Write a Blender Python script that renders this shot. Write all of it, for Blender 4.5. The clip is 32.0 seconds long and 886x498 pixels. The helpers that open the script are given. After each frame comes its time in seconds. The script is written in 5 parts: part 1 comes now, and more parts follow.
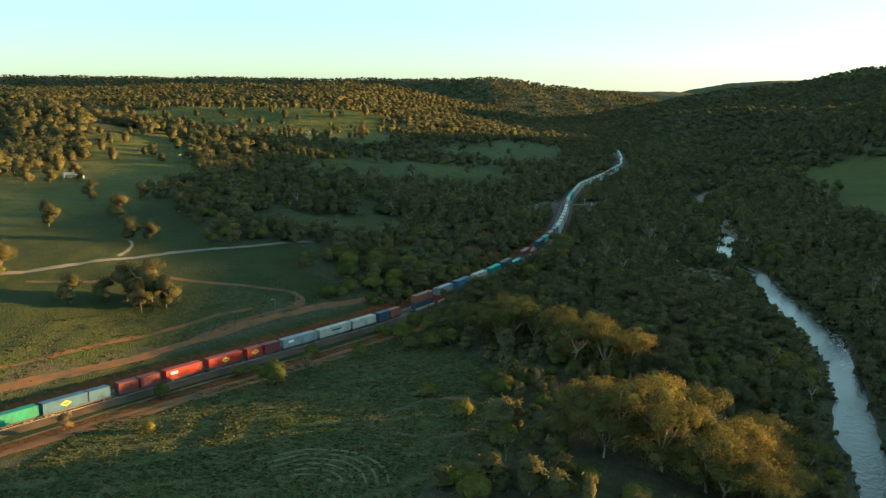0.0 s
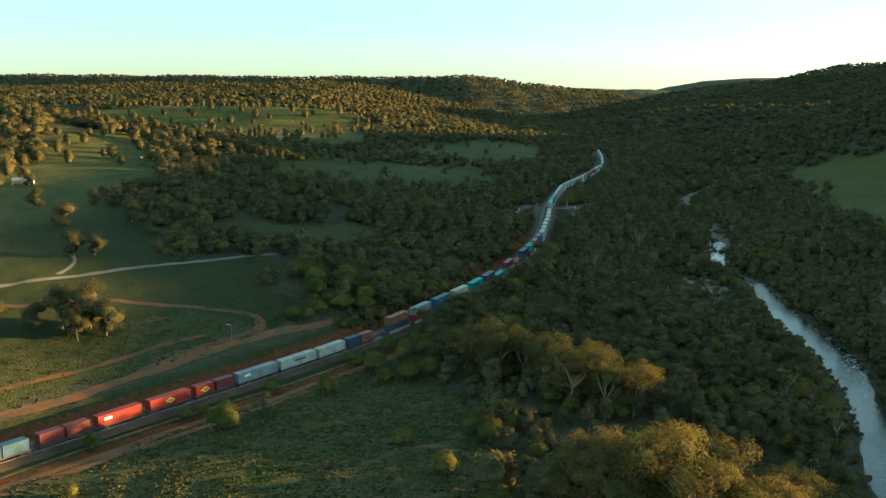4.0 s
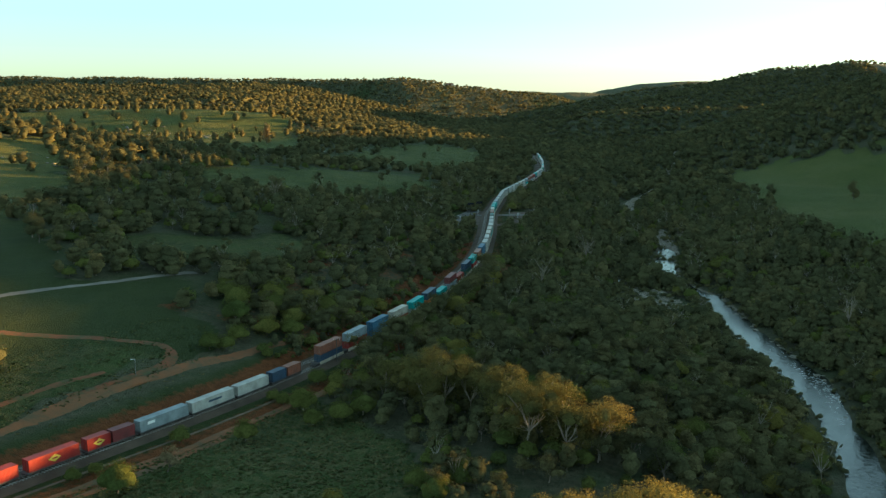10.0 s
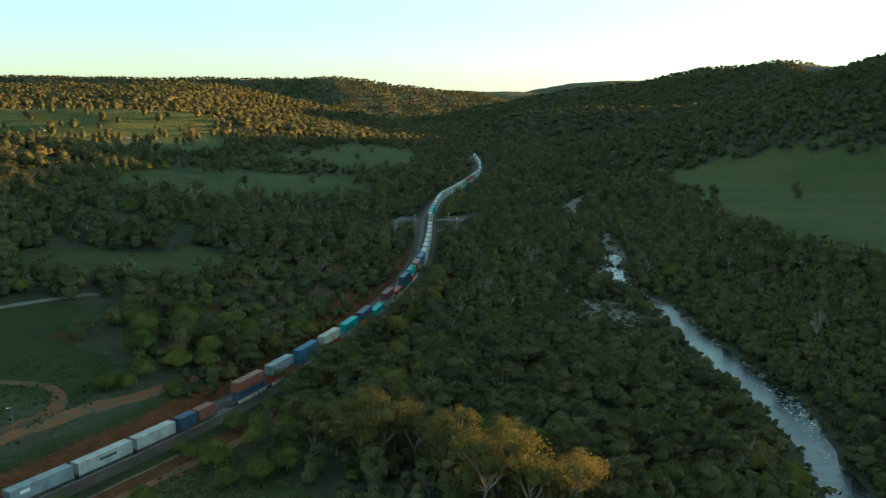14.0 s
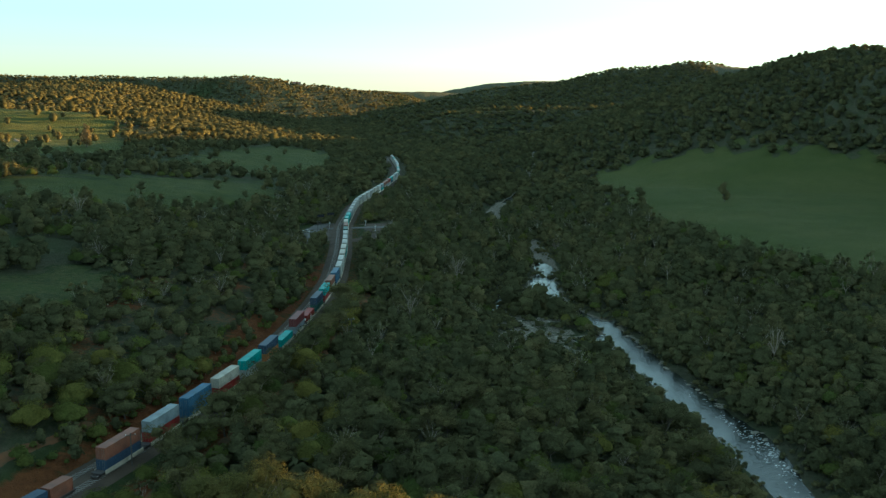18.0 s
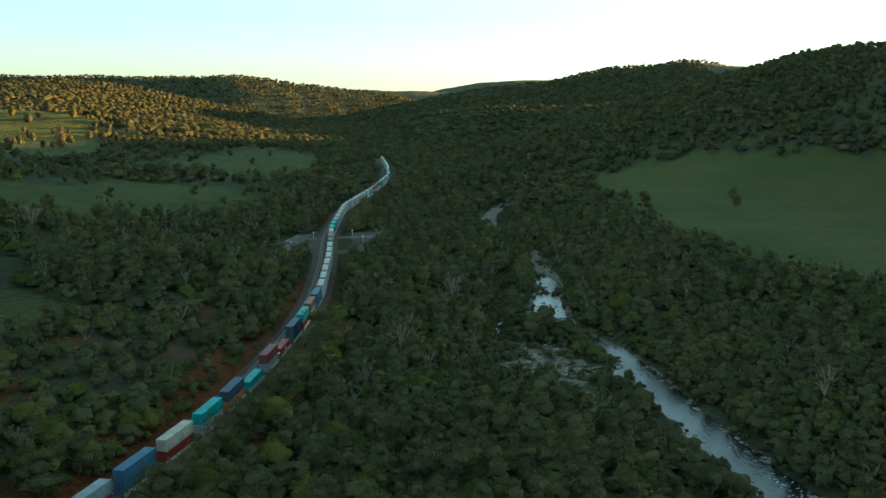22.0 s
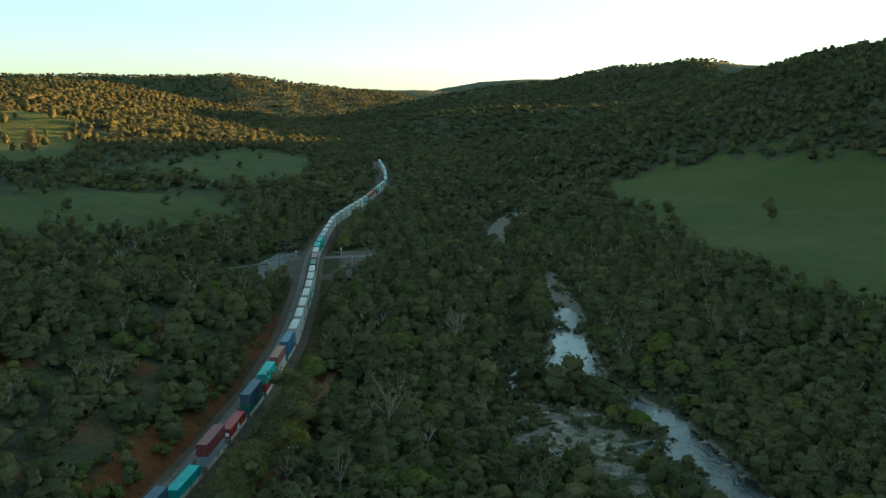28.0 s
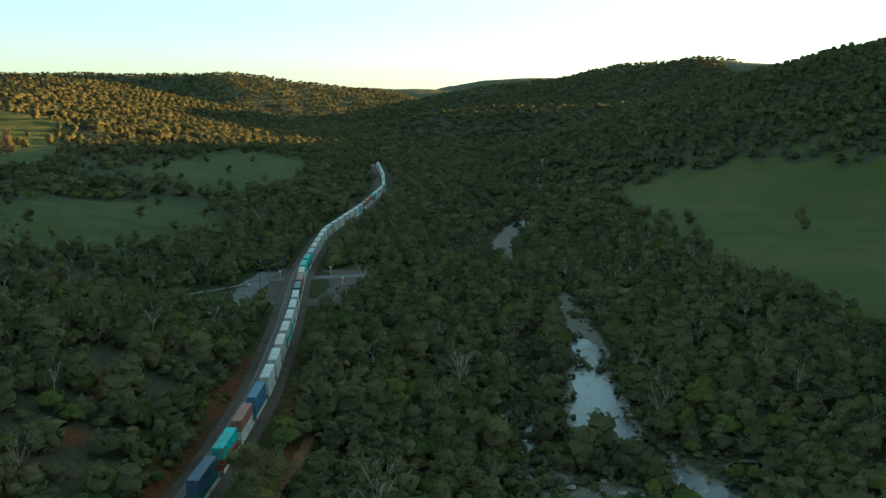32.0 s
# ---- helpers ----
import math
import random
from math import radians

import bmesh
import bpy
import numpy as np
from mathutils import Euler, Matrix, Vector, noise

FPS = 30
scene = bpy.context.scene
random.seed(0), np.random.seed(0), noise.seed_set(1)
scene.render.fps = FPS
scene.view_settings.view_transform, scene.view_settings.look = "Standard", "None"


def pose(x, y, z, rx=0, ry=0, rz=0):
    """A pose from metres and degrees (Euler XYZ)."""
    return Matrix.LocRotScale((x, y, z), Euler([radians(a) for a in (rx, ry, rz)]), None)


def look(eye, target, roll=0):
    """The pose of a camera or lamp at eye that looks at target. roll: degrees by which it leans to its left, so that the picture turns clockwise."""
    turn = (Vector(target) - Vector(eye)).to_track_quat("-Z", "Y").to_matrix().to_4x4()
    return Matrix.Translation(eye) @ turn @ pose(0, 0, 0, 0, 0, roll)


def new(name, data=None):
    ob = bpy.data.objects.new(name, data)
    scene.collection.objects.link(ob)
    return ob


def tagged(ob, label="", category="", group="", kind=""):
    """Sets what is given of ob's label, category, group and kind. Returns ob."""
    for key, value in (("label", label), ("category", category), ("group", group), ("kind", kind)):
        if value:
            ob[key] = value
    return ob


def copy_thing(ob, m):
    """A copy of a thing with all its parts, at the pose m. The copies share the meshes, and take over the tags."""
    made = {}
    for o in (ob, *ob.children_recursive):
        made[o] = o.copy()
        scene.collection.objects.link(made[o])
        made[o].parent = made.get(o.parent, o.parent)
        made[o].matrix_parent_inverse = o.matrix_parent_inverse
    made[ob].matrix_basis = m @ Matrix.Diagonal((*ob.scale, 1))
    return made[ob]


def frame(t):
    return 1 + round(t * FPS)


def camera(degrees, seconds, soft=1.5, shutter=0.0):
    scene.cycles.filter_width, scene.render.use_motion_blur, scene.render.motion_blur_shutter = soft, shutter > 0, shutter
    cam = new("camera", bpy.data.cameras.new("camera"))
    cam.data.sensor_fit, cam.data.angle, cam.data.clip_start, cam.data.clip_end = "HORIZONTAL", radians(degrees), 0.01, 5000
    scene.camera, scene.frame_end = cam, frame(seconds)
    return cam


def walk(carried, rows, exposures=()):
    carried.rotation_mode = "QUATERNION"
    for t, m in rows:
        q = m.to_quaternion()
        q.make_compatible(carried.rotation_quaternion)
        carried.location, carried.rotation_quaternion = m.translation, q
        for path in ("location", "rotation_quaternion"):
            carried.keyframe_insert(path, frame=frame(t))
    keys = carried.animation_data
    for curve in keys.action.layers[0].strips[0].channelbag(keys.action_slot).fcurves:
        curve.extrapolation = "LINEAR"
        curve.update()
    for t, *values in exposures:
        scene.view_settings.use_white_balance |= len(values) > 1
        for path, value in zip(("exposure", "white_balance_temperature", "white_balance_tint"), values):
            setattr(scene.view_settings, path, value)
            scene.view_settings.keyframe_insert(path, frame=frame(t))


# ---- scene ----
cam = camera(53.0, 32.0, soft=1.35)
PATH = [
    (0, 0.00, 0.00, 94.40, 80.19, -0.11, 15.52),
    (0.5, -0.88, 3.08, 94.21, 80.15, -0.07, 15.47),
    (1, -1.87, 6.74, 94.18, 80.08, -0.02, 15.39),
    (1.5, -3.26, 10.94, 94.22, 80.04, 0.02, 15.26),
    (2, -4.61, 15.66, 94.32, 80.01, 0.03, 15.05),
    (2.5, -6.02, 20.48, 94.44, 80.01, 0.03, 14.80),
    (3, -7.06, 25.17, 94.61, 80.05, 0.03, 14.58),
    (3.5, -8.18, 29.27, 94.71, 80.06, 0.01, 14.28),
    (5.5, -11.31, 41.67, 94.94, 80.16, -0.02, 13.00),
    (6, -11.86, 43.96, 94.81, 80.21, -0.04, 12.62),
    (7, -12.78, 48.04, 94.45, 80.31, -0.06, 11.87),
    (8, -13.81, 52.58, 94.33, 80.33, -0.07, 11.20),
    (9, -15.14, 57.74, 94.01, 80.31, -0.07, 10.52),
    (10, -16.21, 64.30, 94.03, 80.26, -0.05, 9.95),
    (10.5, -17.07, 68.12, 94.01, 80.24, -0.05, 9.63),
    (11, -17.83, 71.97, 93.94, 80.23, -0.04, 9.26),
    (11.5, -18.59, 75.86, 93.82, 80.23, -0.04, 8.85),
    (12, -19.34, 79.91, 93.77, 80.22, -0.03, 8.40),
    (12.5, -19.89, 84.12, 93.88, 80.21, -0.03, 7.81),
    (13, -20.64, 88.71, 93.77, 80.21, -0.02, 7.13),
    (13.5, -21.56, 93.40, 93.61, 80.21, -0.03, 6.42),
    (14, -22.48, 98.07, 93.38, 80.22, -0.03, 5.70),
    (14.5, -23.21, 103.02, 93.14, 80.23, -0.03, 5.01),
    (16.5, -24.34, 123.02, 92.47, 80.26, -0.04, 2.14),
    (17, -24.90, 128.30, 92.33, 80.28, -0.05, 1.47),
    (17.5, -25.58, 133.63, 92.12, 80.27, -0.10, 0.87),
    (18, -26.06, 138.91, 92.08, 80.26, -0.12, 0.36),
    (18.5, -26.32, 144.14, 92.11, 80.26, -0.11, -0.04),
    (19, -26.85, 149.36, 92.15, 80.26, -0.09, -0.19),
    (19.5, -27.18, 154.57, 92.11, 80.26, -0.09, -0.25),
    (20, -27.40, 159.79, 92.01, 80.26, -0.07, -0.25),
    (21, -27.57, 170.43, 91.74, 80.26, -0.06, -0.25),
    (22, -27.47, 181.61, 91.85, 80.22, -0.06, -0.22),
    (23, -27.27, 192.89, 91.90, 80.21, -0.06, -0.17),
    (24, -27.27, 204.18, 91.97, 80.21, -0.07, -0.15),
    (25, -26.88, 215.58, 91.98, 80.22, -0.11, -0.12),
    (25.5, -26.82, 221.21, 92.03, 80.21, -0.13, -0.11),
    (27.5, -27.13, 243.19, 91.95, 80.18, -0.14, -0.10),
    (28, -27.30, 248.81, 91.89, 80.17, -0.12, -0.12),
    (29, -27.26, 260.93, 91.86, 80.12, -0.11, -0.09),
    (30, -27.33, 273.69, 91.99, 80.11, -0.08, -0.08),
    (31, -27.26, 285.77, 92.33, 80.11, -0.06, -0.05),
    (32, -27.25, 297.60, 92.78, 80.09, -0.09, -0.03),
]
walk(cam, [(t, pose(x, y, z, rx, ry, rz)) for t, x, y, z, rx, ry, rz in PATH],
     exposures=[(0, 2.52, 5950, -20), (32, 2.60, 5950, -20)])

# ---- light ----
SUN_ELEVATION, SUN_AZIMUTH = 5.5, 64.0          # degrees; azimuth from +y towards +x
world = bpy.data.worlds.new("sky")
scene.world = world
world.use_nodes = True
wn = world.node_tree.nodes
sky = wn.new("ShaderNodeTexSky")
sky.sky_type, sky.sun_disc = "NISHITA", False
sky.sun_elevation, sky.sun_rotation = radians(SUN_ELEVATION), radians(SUN_AZIMUTH)
sky.air_density, sky.dust_density, sky.ozone_density = 1.0, 0.4, 3.4
soften = wn.new("ShaderNodeHueSaturation")
soften.inputs["Hue"].default_value, soften.inputs["Saturation"].default_value = 0.488, 0.55
world.node_tree.links.new(sky.outputs[0], soften.inputs["Color"])
world.node_tree.links.new(soften.outputs[0], wn["Background"].inputs[0])
wn["Background"].inputs[1].default_value = 0.10
sun_data = bpy.data.lights.new("sun", "SUN")
sun_data.energy, sun_data.angle, sun_data.color = 4.5, radians(0.6), (1.0, 0.49, 0.18)
sun = new("sun", sun_data)
sa, se = radians(SUN_AZIMUTH), radians(SUN_ELEVATION)
SUN_DIR = Vector((math.sin(sa) * math.cos(se), math.cos(sa) * math.cos(se), math.sin(se)))
sun.matrix_world = look((0, 0, 400), Vector((0, 0, 400)) - SUN_DIR)


# ---- materials ----
def material(name, color, rough=0.8, metal=0.0, scale=0.5, vary=0.25, fine=8.0, bump=0.1, tone2=None, spec=0.3):
    m = bpy.data.materials.new(name)
    m.use_nodes = True
    nt = m.node_tree
    b = nt.nodes["Principled BSDF"]
    co = nt.nodes.new("ShaderNodeTexCoord")
    n1, n2 = nt.nodes.new("ShaderNodeTexNoise"), nt.nodes.new("ShaderNodeTexNoise")
    n1.inputs["Scale"].default_value, n2.inputs["Scale"].default_value = scale, fine
    n1.inputs["Detail"].default_value, n2.inputs["Detail"].default_value = 4, 4
    mix = nt.nodes.new("ShaderNodeMixRGB")
    dark = tuple(c * (1 - vary) for c in color) if tone2 is None else tone2
    mix.inputs[1].default_value, mix.inputs[2].default_value = (*dark, 1), (*tuple(min(1, c * (1 + vary)) for c in color), 1)
    ramp = nt.nodes.new("ShaderNodeValToRGB")
    ramp.color_ramp.elements[0].position, ramp.color_ramp.elements[1].position = 0.32, 0.68
    add = nt.nodes.new("ShaderNodeMath")
    add.operation, add.inputs[1].default_value = "MULTIPLY_ADD", 0.35
    nt.links.new(co.outputs["Object"], n1.inputs["Vector"])
    nt.links.new(co.outputs["Object"], n2.inputs["Vector"])
    nt.links.new(n2.outputs["Fac"], add.inputs[0])
    nt.links.new(n1.outputs["Fac"], add.inputs[2])
    sub = nt.nodes.new("ShaderNodeMath")
    sub.operation, sub.inputs[1].default_value = "SUBTRACT", 0.175
    nt.links.new(add.outputs[0], sub.inputs[0])
    nt.links.new(sub.outputs[0], ramp.inputs[0])
    nt.links.new(ramp.outputs[0], mix.inputs[0])
    nt.links.new(mix.outputs[0], b.inputs["Base Color"])
    b.inputs["Roughness"].default_value, b.inputs["Metallic"].default_value = rough, metal
    b.inputs["Specular IOR Level"].default_value = spec
    if bump:
        bp = nt.nodes.new("ShaderNodeBump")
        bp.inputs["Strength"].default_value, bp.inputs["Distance"].default_value = bump, 0.2
        nt.links.new(n2.outputs["Fac"], bp.inputs["Height"])
        nt.links.new(bp.outputs[0], b.inputs["Normal"])
    return m


def link(nt, a, b):
    nt.links.new(a, b)


def ground_material():
    """Grass, straw, red earth and leaf litter, mixed by the cover of the plan."""
    m = bpy.data.materials.new("ground_cover")
    m.use_nodes = True
    nt = m.node_tree
    N = nt.nodes
    b = N["Principled BSDF"]
    co = N.new("ShaderNodeTexCoord")

    def noise_at(scale, detail=5, rough=0.6):
        n = N.new("ShaderNodeTexNoise")
        n.inputs["Scale"].default_value, n.inputs["Detail"].default_value, n.inputs["Roughness"].default_value = scale, detail, rough
        link(nt, co.outputs["Object"], n.inputs["Vector"])
        return n.outputs["Fac"]

    def mixed(fac, one, two):
        mx = N.new("ShaderNodeMixRGB")
        link(nt, fac, mx.inputs[0])
        for k, c in ((1, one), (2, two)):
            if isinstance(c, tuple):
                mx.inputs[k].default_value = (*c, 1)
            else:
                link(nt, c, mx.inputs[k])
        return mx.outputs[0]

    def ramp(fac, lo, hi):
        r = N.new("ShaderNodeMapRange")
        r.inputs["From Min"].default_value, r.inputs["From Max"].default_value = lo, hi
        link(nt, fac, r.inputs["Value"])
        return r.outputs["Result"]

    def cover(name, spread, noise_fac):
        at = N.new("ShaderNodeAttribute")
        at.attribute_name = name
        ad = N.new("ShaderNodeMath")
        ad.operation = "ADD"
        link(nt, at.outputs["Fac"], ad.inputs[0])
        sc = N.new("ShaderNodeMath")
        sc.operation, sc.inputs[1].default_value = "MULTIPLY_ADD", spread
        sc.inputs[2].default_value = -spread / 2
        link(nt, noise_fac, sc.inputs[0])
        link(nt, sc.outputs[0], ad.inputs[1])
        return ramp(ad.outputs[0], 0.35, 0.65)

    big, mid, small, tiny = noise_at(0.012), noise_at(0.07), noise_at(0.5), noise_at(2.2, 3)
    green = mixed(ramp(mid, 0.3, 0.7), (0.033, 0.047, 0.015), (0.053, 0.064, 0.021))
    green = mixed(ramp(small, 0.35, 0.7), green, (0.050, 0.062, 0.022))
    straw = mixed(ramp(small, 0.4, 0.62), (0.050, 0.068, 0.023), (0.150, 0.128, 0.058))
    straw = mixed(ramp(mid, 0.42, 0.66), straw, (0.058, 0.076, 0.022))
    earth = mixed(ramp(small, 0.3, 0.7), (0.110, 0.042, 0.016), (0.185, 0.074, 0.028))
    litter = mixed(ramp(small, 0.35, 0.65), (0.062, 0.064, 0.036), (0.105, 0.098, 0.060))
    litter = mixed(ramp(mid, 0.5, 0.75), litter, (0.050, 0.070, 0.026))
    bed = mixed(ramp(tiny, 0.35, 0.65), (0.10, 0.085, 0.062), (0.36, 0.32, 0.25))
    c = mixed(cover("dry", 0.9, mid), green, straw)
    lush_sunlit = mixed(ramp(small, 0.3, 0.7), mixed(ramp(mid, 0.3, 0.7), (0.070, 0.084, 0.024), (0.098, 0.108, 0.032)), mixed(ramp(big, 0.4, 0.6), (0.080, 0.094, 0.026), (0.116, 0.116, 0.040)))
    c = mixed(cover("lush_sunlit", 0.5, mid), c, lush_sunlit)
    c = mixed(cover("wood", 0.8, mid), c, litter)
    c = mixed(cover("earth", 1.0, small), c, earth)
    c = mixed(cover("bed", 0.8, small), c, bed)
    link(nt, c, b.inputs["Base Color"])
    b.inputs["Roughness"].default_value, b.inputs["Specular IOR Level"].default_value = 0.95, 0.1
    bp = N.new("ShaderNodeBump")
    bp.inputs["Strength"].default_value, bp.inputs["Distance"].default_value = 0.8, 0.5
    link(nt, small, bp.inputs["Height"])
    bp2 = N.new("ShaderNodeBump")
    bp2.inputs["Strength"].default_value, bp2.inputs["Distance"].default_value = 1.0, 1.3
    link(nt, tiny, bp2.inputs["Height"])
    link(nt, bp.outputs[0], bp2.inputs["Normal"])
    link(nt, bp2.outputs[0], b.inputs["Normal"])
    return m


def leaf_material(name, dark, pale, warm, shared=True):
    """Leaves that let some light through. shared: the tone comes from each tree of a joined wood, else from the object."""
    m = bpy.data.materials.new(name)
    m.use_nodes = True
    nt = m.node_tree
    N = nt.nodes
    out = N["Material Output"]
    N.remove(N["Principled BSDF"])
    if shared:
        t = N.new("ShaderNodeAttribute")
        t.attribute_name = "tone"
        tone = t.outputs["Fac"]
    else:
        tone = N.new("ShaderNodeObjectInfo").outputs["Random"]
    geo = N.new("ShaderNodeNewGeometry")
    r1 = N.new("ShaderNodeValToRGB")
    r1.color_ramp.elements[0].color, r1.color_ramp.elements[1].color = (*dark, 1), (*warm, 1)
    e = r1.color_ramp.elements.new(0.55)
    e.color = (*pale, 1)
    link(nt, tone, r1.inputs[0])
    hs = N.new("ShaderNodeHueSaturation")
    val = N.new("ShaderNodeMapRange")
    val.inputs["To Min"].default_value, val.inputs["To Max"].default_value = 0.88, 1.14
    link(nt, geo.outputs["Random Per Island"], val.inputs["Value"])
    link(nt, r1.outputs[0], hs.inputs["Color"])
    spots = N.new("ShaderNodeTexNoise")
    spots.inputs["Scale"].default_value, spots.inputs["Detail"].default_value = 1.7, 3
    link(nt, geo.outputs["Position"], spots.inputs["Vector"])
    sv = N.new("ShaderNodeMapRange")
    sv.inputs["From Min"].default_value, sv.inputs["From Max"].default_value = 0.32, 0.68
    sv.inputs["To Min"].default_value, sv.inputs["To Max"].default_value = 0.78, 1.22
    link(nt, spots.outputs["Fac"], sv.inputs["Value"])
    both = N.new("ShaderNodeMath")
    both.operation = "MULTIPLY"
    link(nt, sv.outputs["Result"], both.inputs[0])
    link(nt, val.outputs["Result"], both.inputs[1])
    link(nt, both.outputs[0], hs.inputs["Value"])
    relief = N.new("ShaderNodeBump")
    relief.inputs["Strength"].default_value, relief.inputs["Distance"].default_value = 0.7, 0.5
    link(nt, spots.outputs["Fac"], relief.inputs["Height"])
    d, tr, mx = N.new("ShaderNodeBsdfDiffuse"), N.new("ShaderNodeBsdfTranslucent"), N.new("ShaderNodeMixShader")
    link(nt, hs.outputs[0], d.inputs[0])
    link(nt, hs.outputs[0], tr.inputs[0])
    link(nt, relief.outputs[0], d.inputs["Normal"])
    mx.inputs[0].default_value = 0.48
    link(nt, d.outputs[0], mx.inputs[1])
    link(nt, tr.outputs[0], mx.inputs[2])
    link(nt, mx.outputs[0], out.inputs["Surface"])
    return m


def water_material():
    m = bpy.data.materials.new("river_water")
    m.use_nodes = True
    nt = m.node_tree
    N = nt.nodes
    b = N["Principled BSDF"]
    b.inputs["Base Color"].default_value = (0.016, 0.020, 0.016, 1)
    b.inputs["Roughness"].default_value, b.inputs["IOR"].default_value = 0.16, 1.33
    b.inputs["Specular IOR Level"].default_value = 0.62
    co = N.new("ShaderNodeTexCoord")
    mp = N.new("ShaderNodeMapping")
    mp.inputs["Scale"].default_value = (1.0, 0.55, 1.0)
    link(nt, co.outputs["Object"], mp.inputs["Vector"])
    n1, n2 = N.new("ShaderNodeTexNoise"), N.new("ShaderNodeTexNoise")
    n1.inputs["Scale"].default_value, n1.inputs["Detail"].default_value = 0.9, 5
    n2.inputs["Scale"].default_value = 0.035
    link(nt, mp.outputs[0], n1.inputs["Vector"])
    link(nt, mp.outputs[0], n2.inputs["Vector"])
    st = N.new("ShaderNodeMapRange")
    st.inputs["From Min"].default_value, st.inputs["From Max"].default_value = 0.42, 0.62
    st.inputs["To Min"].default_value, st.inputs["To Max"].default_value = 0.45, 1.0
    link(nt, n2.outputs["Fac"], st.inputs["Value"])
    bp = N.new("ShaderNodeBump")
    bp.inputs["Distance"].default_value = 0.42
    link(nt, st.outputs["Result"], bp.inputs["Strength"])
    link(nt, n1.outputs["Fac"], bp.inputs["Height"])
    link(nt, bp.outputs[0], b.inputs["Normal"])
    return m


M_GROUND = ground_material()
M_WATER = water_material()
WOOD_TONES = ((0.102, 0.102, 0.051), (0.134, 0.127, 0.060), (0.168, 0.145, 0.066))
M_LEAF = leaf_material("gum_leaves", *WOOD_TONES)
M_LEAF_TREE = leaf_material("gum_leaves_single", *WOOD_TONES, shared=False)
M_DOME = leaf_material("wattle_leaves", (0.092, 0.112, 0.034), (0.136, 0.146, 0.040), (0.176, 0.160, 0.046))
M_DOME_TREE = leaf_material("wattle_leaves_single", (0.094, 0.112, 0.034), (0.138, 0.142, 0.040), (0.200, 0.170, 0.046), shared=False)
# paler and yellower than the other gum leaves
M_PALE_LEAF = leaf_material("pale_gum_leaves", (0.136, 0.130, 0.048), (0.172, 0.156, 0.055), (0.208, 0.172, 0.060), shared=False)
M_DRY_LEAF = leaf_material("dry_leaves", (0.21, 0.165, 0.090), (0.24, 0.19, 0.105), (0.28, 0.22, 0.125), shared=False)
M_GRASS_TUFT = leaf_material("grass_blades", (0.052, 0.076, 0.024), (0.090, 0.096, 0.038), (0.155, 0.135, 0.062))
M_BARK = material("grey_bark", (0.15, 0.125, 0.10), fine=2.5, scale=0.4, vary=0.35, tone2=(0.06, 0.048, 0.038))
M_PALE_BARK = material("pale_bark", (0.28, 0.24, 0.195), fine=2.5, scale=0.4, vary=0.3, tone2=(0.2, 0.15, 0.11))
M_BALLAST = material("ballast_stone", (0.072, 0.052, 0.036), rough=0.95, scale=0.15, fine=5, vary=0.3, bump=0.6)
M_RED_DIRT = material("red_dirt", (0.150, 0.062, 0.024), rough=0.95, scale=0.22, fine=1.0, vary=0.2, bump=0.4, tone2=(0.085, 0.062, 0.030))
M_TRACK = material("worn_dirt", (0.12, 0.085, 0.058), rough=0.95, scale=0.25, fine=1.2, vary=0.25, bump=0.4, tone2=(0.07, 0.055, 0.032))
M_FAINT = material("faint_red_dirt", (0.125, 0.045, 0.019), rough=0.95, scale=0.2, fine=0.8, vary=0.2, bump=0.4, tone2=(0.05, 0.056, 0.022))
M_MOWN = material("flattened_grass", (0.120, 0.108, 0.052), rough=0.95, scale=0.3, fine=1.5, vary=0.2, bump=0.5, tone2=(0.060, 0.072, 0.028))
M_RING = material("worn_meadow_ring", (0.085, 0.050, 0.026), rough=0.95, scale=0.12, fine=0.9, vary=0.2, bump=0.4, tone2=(0.034, 0.050, 0.017))
M_GRAVEL = material("pale_gravel", (0.15, 0.135, 0.112), rough=0.95, scale=0.1, fine=1.6, vary=0.2, bump=0.3)
M_ASPHALT = material("worn_asphalt", (0.105, 0.098, 0.090), rough=0.9, scale=0.12, fine=2.0, vary=0.25, bump=0.2)
M_ROCK = material("river_granite", (0.22, 0.195, 0.15), rough=0.9, scale=0.5, fine=3, vary=0.4, bump=0.6)
M_STEEL = material("rail_steel", (0.20, 0.17, 0.15), rough=0.45, metal=0.8, scale=0.5, fine=6, vary=0.2, bump=0)
M_SLEEPER = material("concrete_sleeper", (0.26, 0.25, 0.23), rough=0.9, scale=0.5, fine=5, bump=0.2)
M_UNDER = material("wagon_steel", (0.055, 0.048, 0.045), rough=0.7, scale=0.4, fine=4, vary=0.35, bump=0.1)
M_SILL = material("wagon_sill_paint", (0.42, 0.36, 0.27), rough=0.6, scale=0.4, fine=3, vary=0.3, bump=0.1)
M_POLE = material("grey_pole", (0.10, 0.09, 0.08), rough=0.8, scale=1, fine=5, bump=0.1)
M_WHITE = material("white_paint", (0.78, 0.77, 0.74), rough=0.6, scale=0.5, fine=3, vary=0.08, bump=0)
M_YELLOW = material("yellow_paint", (0.45, 0.38, 0.07), rough=0.6, scale=0.5, fine=3, vary=0.1, bump=0)
M_PANEL = material("solar_glass", (0.03, 0.035, 0.06), rough=0.2, scale=2, fine=8, vary=0.2, bump=0, spec=0.5)
M_DARKGLASS = material("window_glass", (0.02, 0.022, 0.025), rough=0.1, scale=1, fine=3, vary=0.2, bump=0, spec=0.6)
